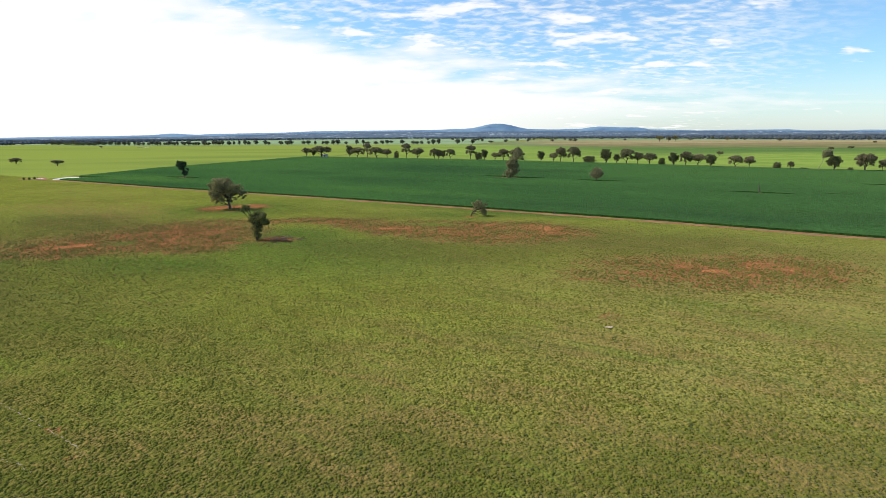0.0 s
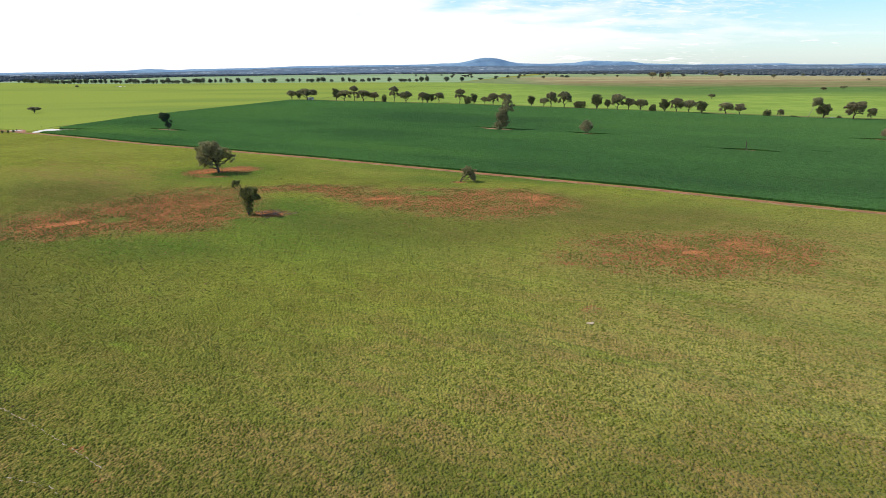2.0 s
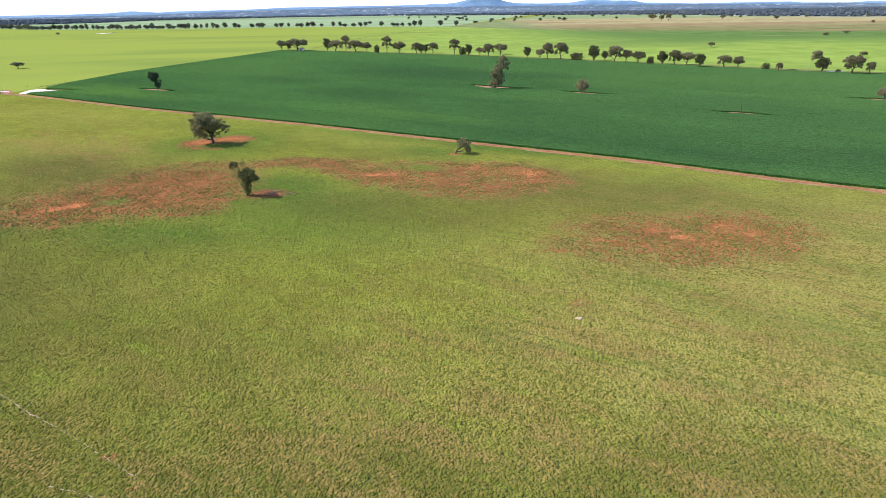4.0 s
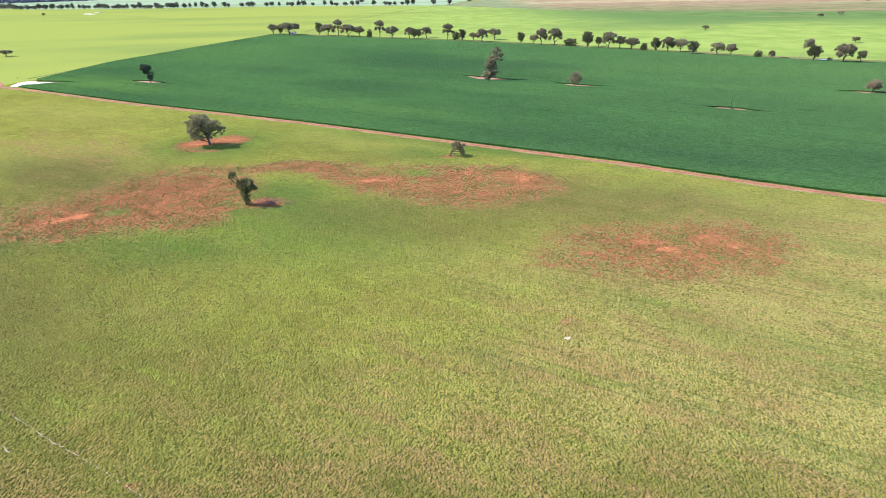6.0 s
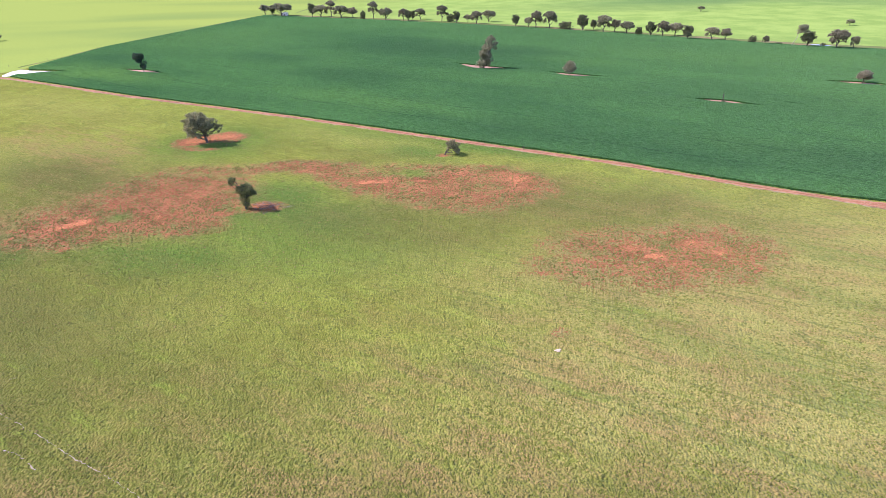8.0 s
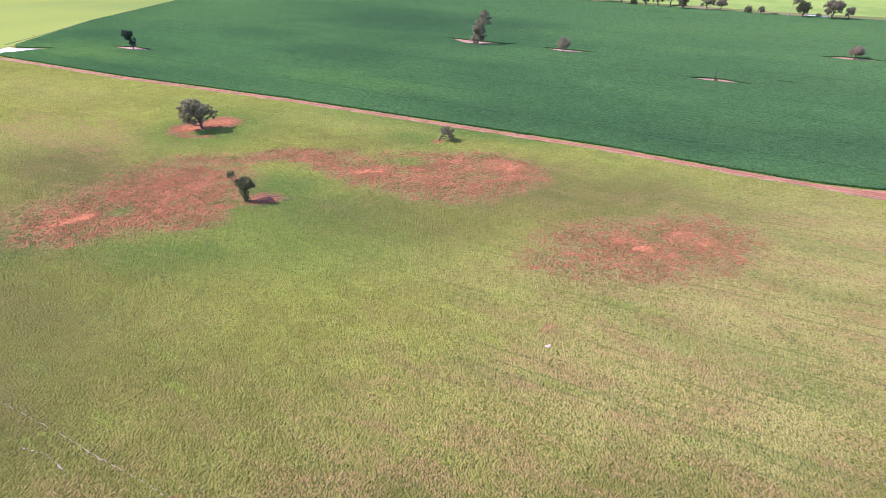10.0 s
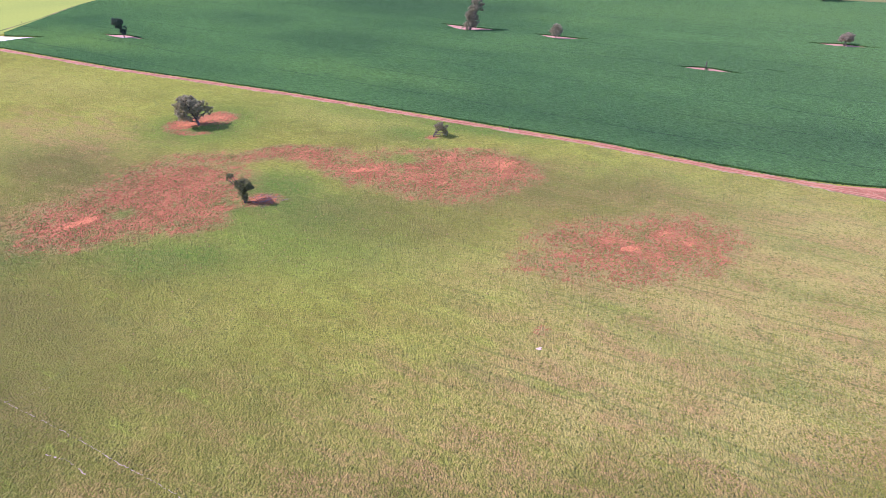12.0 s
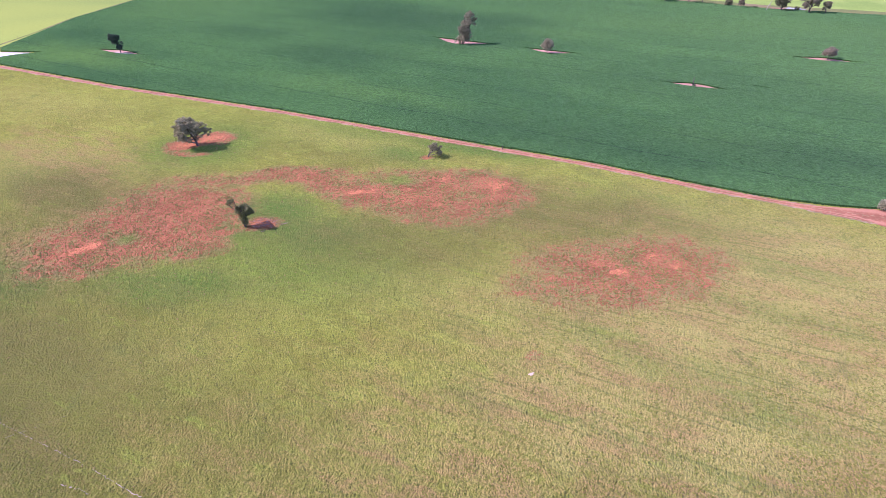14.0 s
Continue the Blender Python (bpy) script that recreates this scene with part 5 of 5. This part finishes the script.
def fallen_branches():
    rng = random.Random(31)
    ob = thing("fallen_branches", -55.2, 154.8, 0, "heap of grey fallen branches on red earth", "branches")
    for k in range(40):
        a = rng.uniform(-1.1, 1.1) + (math.pi if rng.random() < 0.25 else 0)
        x, y, z = rng.gauss(0, 2.3), rng.gauss(0, 1.7), rng.uniform(0.05, 0.55)
        l = rng.uniform(1.2, 3.4)
        d = Vector((math.cos(a), math.sin(a), rng.uniform(-0.05, 0.22)))
        s = Vector((-d.y, d.x, 0)) * rng.uniform(-0.25, 0.25)
        verts, faces = [], []
        p = Vector((x, y, z))
        tube(verts, faces, [p, p + d * l * 0.5 + s, p + d * l], [0.075, 0.05, 0.02], 6)
        for _ in range(2):
            f = rng.uniform(0.3, 0.9)
            q = p + d * l * f + s * (1 - abs(2 * f - 1))
            tube(verts, faces, [q, q + Vector((rng.uniform(-0.7, 0.7), rng.uniform(-0.7, 0.7), rng.uniform(0.05, 0.5)))], [0.04, 0.012], 5)
        part("branch", sheet_mesh("branch", verts, faces), DEADWOOD, ob)
    return ob


fallen_branches()


def fence_post(x, y, h, r):
    ob = thing("fence_post", x, y, 0, "weathered wooden fence post beside the red track", "post", "fence posts")
    verts, faces = [], []
    tube(verts, faces, [(0, 0, -0.3), (0, 0, h * 0.5), (0.02, 0, h * 0.96), (0.02, 0, h)], [r, r * 0.96, r * 0.92, r * 0.7], 8)
    part("shaft", sheet_mesh("shaft", verts, faces), BARK, ob)


for x, y, h, r in [(29.8, 206.6, 1.5, 0.2), (-147.6, 298.4, 1.4, 0.17), (-308.4, 382.5, 1.7, 0.2), (-313.3, 412.5, 1.3, 0.14), (-303, 440, 1.3, 0.12), (-296, 497, 1.3, 0.12), (-278, 596, 1.3, 0.12)]:
    fence_post(x, y, h, r)


def low_shrub(x, y, h, seed):
    """A dark round bush by the old gateway."""
    ob = thing("low_shrub", x, y, 0, "small dark shrub beside the farm track", "shrub", "shrubs by the gateway")
    verts, faces = [], []
    tube(verts, faces, [(0, 0, -0.1), (0.05, 0, 0.4), (0.0, 0.05, 0.9)], [0.12, 0.09, 0.04], 6)
    part("stem", sheet_mesh("stem", verts, faces), BARK, ob)
    part("crown", crown_mesh("crown", [(0, 0, 0.62 * h, 0.55, 0.55, 0.4 * h), (0.35, 0.1, 0.4 * h, 0.4, 0.4, 0.3 * h), (-0.3, 0, 0.35 * h, 0.4, 0.4, 0.3 * h)], 500, 0.22, seed), LEAF_DARK, ob)


for k, (x, y, h) in enumerate([(-311.6, 373.7, 1.7), (-307.3, 373.5, 1.9), (-306.5, 377.1, 2.0)]):
    low_shrub(x, y, h, 120 + k)


# a flat crumpled sheet that stands in for a lying sheep
def scrap():
    bm = bmesh.new()
    bmesh.ops.create_grid(bm, x_segments=9, y_segments=7, size=0.56)
    rng = random.Random(3)
    for v in bm.verts:
        v.co.x *= 0.95 + 0.4 * math.sin(v.co.y * 5)
        v.co.y *= 0.65
        v.co.z = 0.06 + 0.10 * rng.random() * (1 - min(1.0, v.co.length))
    me = bpy.data.meshes.new("lying_sheep_stand_in")
    bmesh.ops.solidify(bm, geom=bm.faces[:], thickness=0.05)
    bm.to_mesh(me)
    bm.free()
    m, nt, b, p = surface("pale_fleece", 0.9, 0.1)
    nt.links.new(blend(nt, cloudy(nt, p, 4.0), (0.33, 0.26, 0.17), (0.50, 0.41, 0.29)), b.inputs["Base Color"])
    me.materials.append(m)
    ob = tagged(new("lying_sheep_stand_in", me), "crumpled pale shape standing in for a lying sheep on the pasture", "scrap")
    ob.location, ob.rotation_euler[2] = (20.9, 84.6, 0.0), 0.3


scrap()


# ---- grass tufts ----
def tufts(name, x, y, r, h, material, label, category, z0=0.0, seed=1):
    rng = np.random.default_rng(seed)
    n = len(x)
    a = np.arange(4) * math.pi / 2
    verts = np.zeros((n, 9, 3))
    spin = rng.uniform(0, 6.3, n)[:, None]
    for k, (rr, zz) in enumerate(((1.0, -0.15), (0.8, 0.55))):
        j = rng.uniform(0.55, 1.4, (n, 4))
        verts[:, k * 4:k * 4 + 4, 0] = x[:, None] + r[:, None] * rr * j * np.cos(a + spin)
        verts[:, k * 4:k * 4 + 4, 1] = y[:, None] + r[:, None] * rr * j * np.sin(a + spin)
        verts[:, k * 4:k * 4 + 4, 2] = z0 + h[:, None] * zz * rng.uniform(0.7, 1.3, (n, 4))
    verts[:, 8, 0], verts[:, 8, 1] = x + rng.uniform(-0.4, 0.4, n) * r, y + rng.uniform(-0.4, 0.4, n) * r
    verts[:, 8, 2] = (z0[:, 0] if isinstance(z0, np.ndarray) else z0) + h
    f = []
    for s in range(4):
        t = (s + 1) % 4
        f += [(s, t, 4 + t), (s, 4 + t, 4 + s), (4 + s, 4 + t, 8)]
    faces = (np.array(f)[None] + 9 * np.arange(n)[:, None, None]).reshape(-1, 3)
    me = fast_mesh(name, verts.reshape(-1, 3), faces)
    me.materials.append(material)
    return tagged(new(name, me), label, category, kind="stuff")


def strew_pasture():
    rng = np.random.default_rng(9)
    n = 135000
    y = 37 * (190 / 37) ** rng.random(n) ** 1.15
    x = (rng.random(n) * 2 - 1) * (40 + 0.74 * y)
    # clumps gather in drifts
    drift = 1.6 * (mottle(x, y, 14.0, 3) - 0.5) + 0.6 * (mottle(x, y, 3.0, 6) - 0.5) + rng.normal(0, 0.5, n)
    ok = (y < edge_line(x) - 3.5) & (drift > -0.15) & (patched(x, y, SOIL_SPOTS, 0.15) < 0.55 + 0.4 * rng.random(n))
    fence = np.abs(y - np.interp(x, [p[0] for p in OLD_FENCE], [p[1] for p in OLD_FENCE]))
    ok &= (x < -98) | (x > -36) | (fence > 0.14)
    x, y = x[ok], y[ok]
    r = rng.uniform(0.07, 0.20, len(x)) * np.clip((200 - y) / 70, 0.35, 1)
    tufts("grass_tufts", x, y, r, r * rng.uniform(0.35, 0.85, len(x)) + 0.02, TUFT_LEAF, "low clumps of weeds and grass over the pasture", "grass", ground_z(x, y)[:, None], 2)

    # coarser weeds, thickest on and round the worn red earth
    n = 330000
    x, y = rng.uniform(-165, 100, n), rng.uniform(92, 236, n)
    worn, clean = bareness(x, y), patched(x, y, SOIL_SPOTS, 0.15)
    drift = 0.5 + 0.25 * np.sin(x * 0.33 + 2 * np.sin(y * 0.21)) + 0.25 * np.sin(y * 0.41 + 2 * np.sin(x * 0.17))
    chance = (0.012 + 0.37 * np.clip(worn / 0.42, 0, 1) ** 1.6 * np.clip(1.30 - 0.85 * worn, 0.08, 1) * (0.45 + drift)) * np.clip(1.1 - 1.6 * clean, 0.04, 1)
    beside = 0.22 * np.exp(-((edge_line(x) - y - 2.8) / 1.3) ** 2)
    coarse = 0.10 * np.clip(patched(x, y, RANK_DARK) + patched(x, y, LUSH, 0.4), 0, 1) * mottle(x, y, 9.0, 14)
    ok = (rng.random(n) < chance + beside + coarse) & (y < edge_line(x) - 1.7)
    x, y = x[ok], y[ok]
    r = rng.uniform(0.09, 0.26, len(x))
    # rank clumps gather along the old fence
    f = rng.random(200)
    fx = -98 + 62 * f
    fy = np.interp(fx, [p[0] for p in OLD_FENCE], [p[1] for p in OLD_FENCE]) + rng.choice([-1, 1], 200) * rng.uniform(0.3, 1.6, 200)
    x, y, r = np.concatenate([x, fx]), np.concatenate([y, fy]), np.concatenate([r, rng.uniform(0.08, 0.22, 200)])
    tufts("weed_clumps", x, y, r, r * rng.uniform(0.65, 1.15, len(x)) + 0.03, WEED_LEAF, "dull green weed clumps on worn red earth", "weeds", ground_z(x, y)[:, None], 4)


strew_pasture()


def crop_edge():
    """Ragged leaf clumps along the margin of the crop."""
    rng = np.random.default_rng(17)
    xs, ys = [], []
    for ring in CROP_LOOPS:
        for k in range(len(ring)):
            (x1, y1), (x2, y2) = ring[k - 1], ring[k]
            if -295 < x1 < 200 and (y1 < edge_line(x1) + 9 or ring is not CROP_LOOPS[0]):
                for s in range(14):
                    f = rng.random()
                    xs.append(x1 + (x2 - x1) * f + rng.normal(0, 0.18))
                    ys.append(y1 + (y2 - y1) * f + rng.normal(0, 0.18) + 0.2)
    x, y = np.array(xs), np.array(ys)
    r = rng.uniform(0.10, 0.28, len(x))
    tufts("crop_margin", x, y, r, rng.uniform(0.25, 0.74, len(x)), CROP_LEAF, "ragged leafy margin of the dark green crop", "crop", 0.0, 18)


crop_edge()
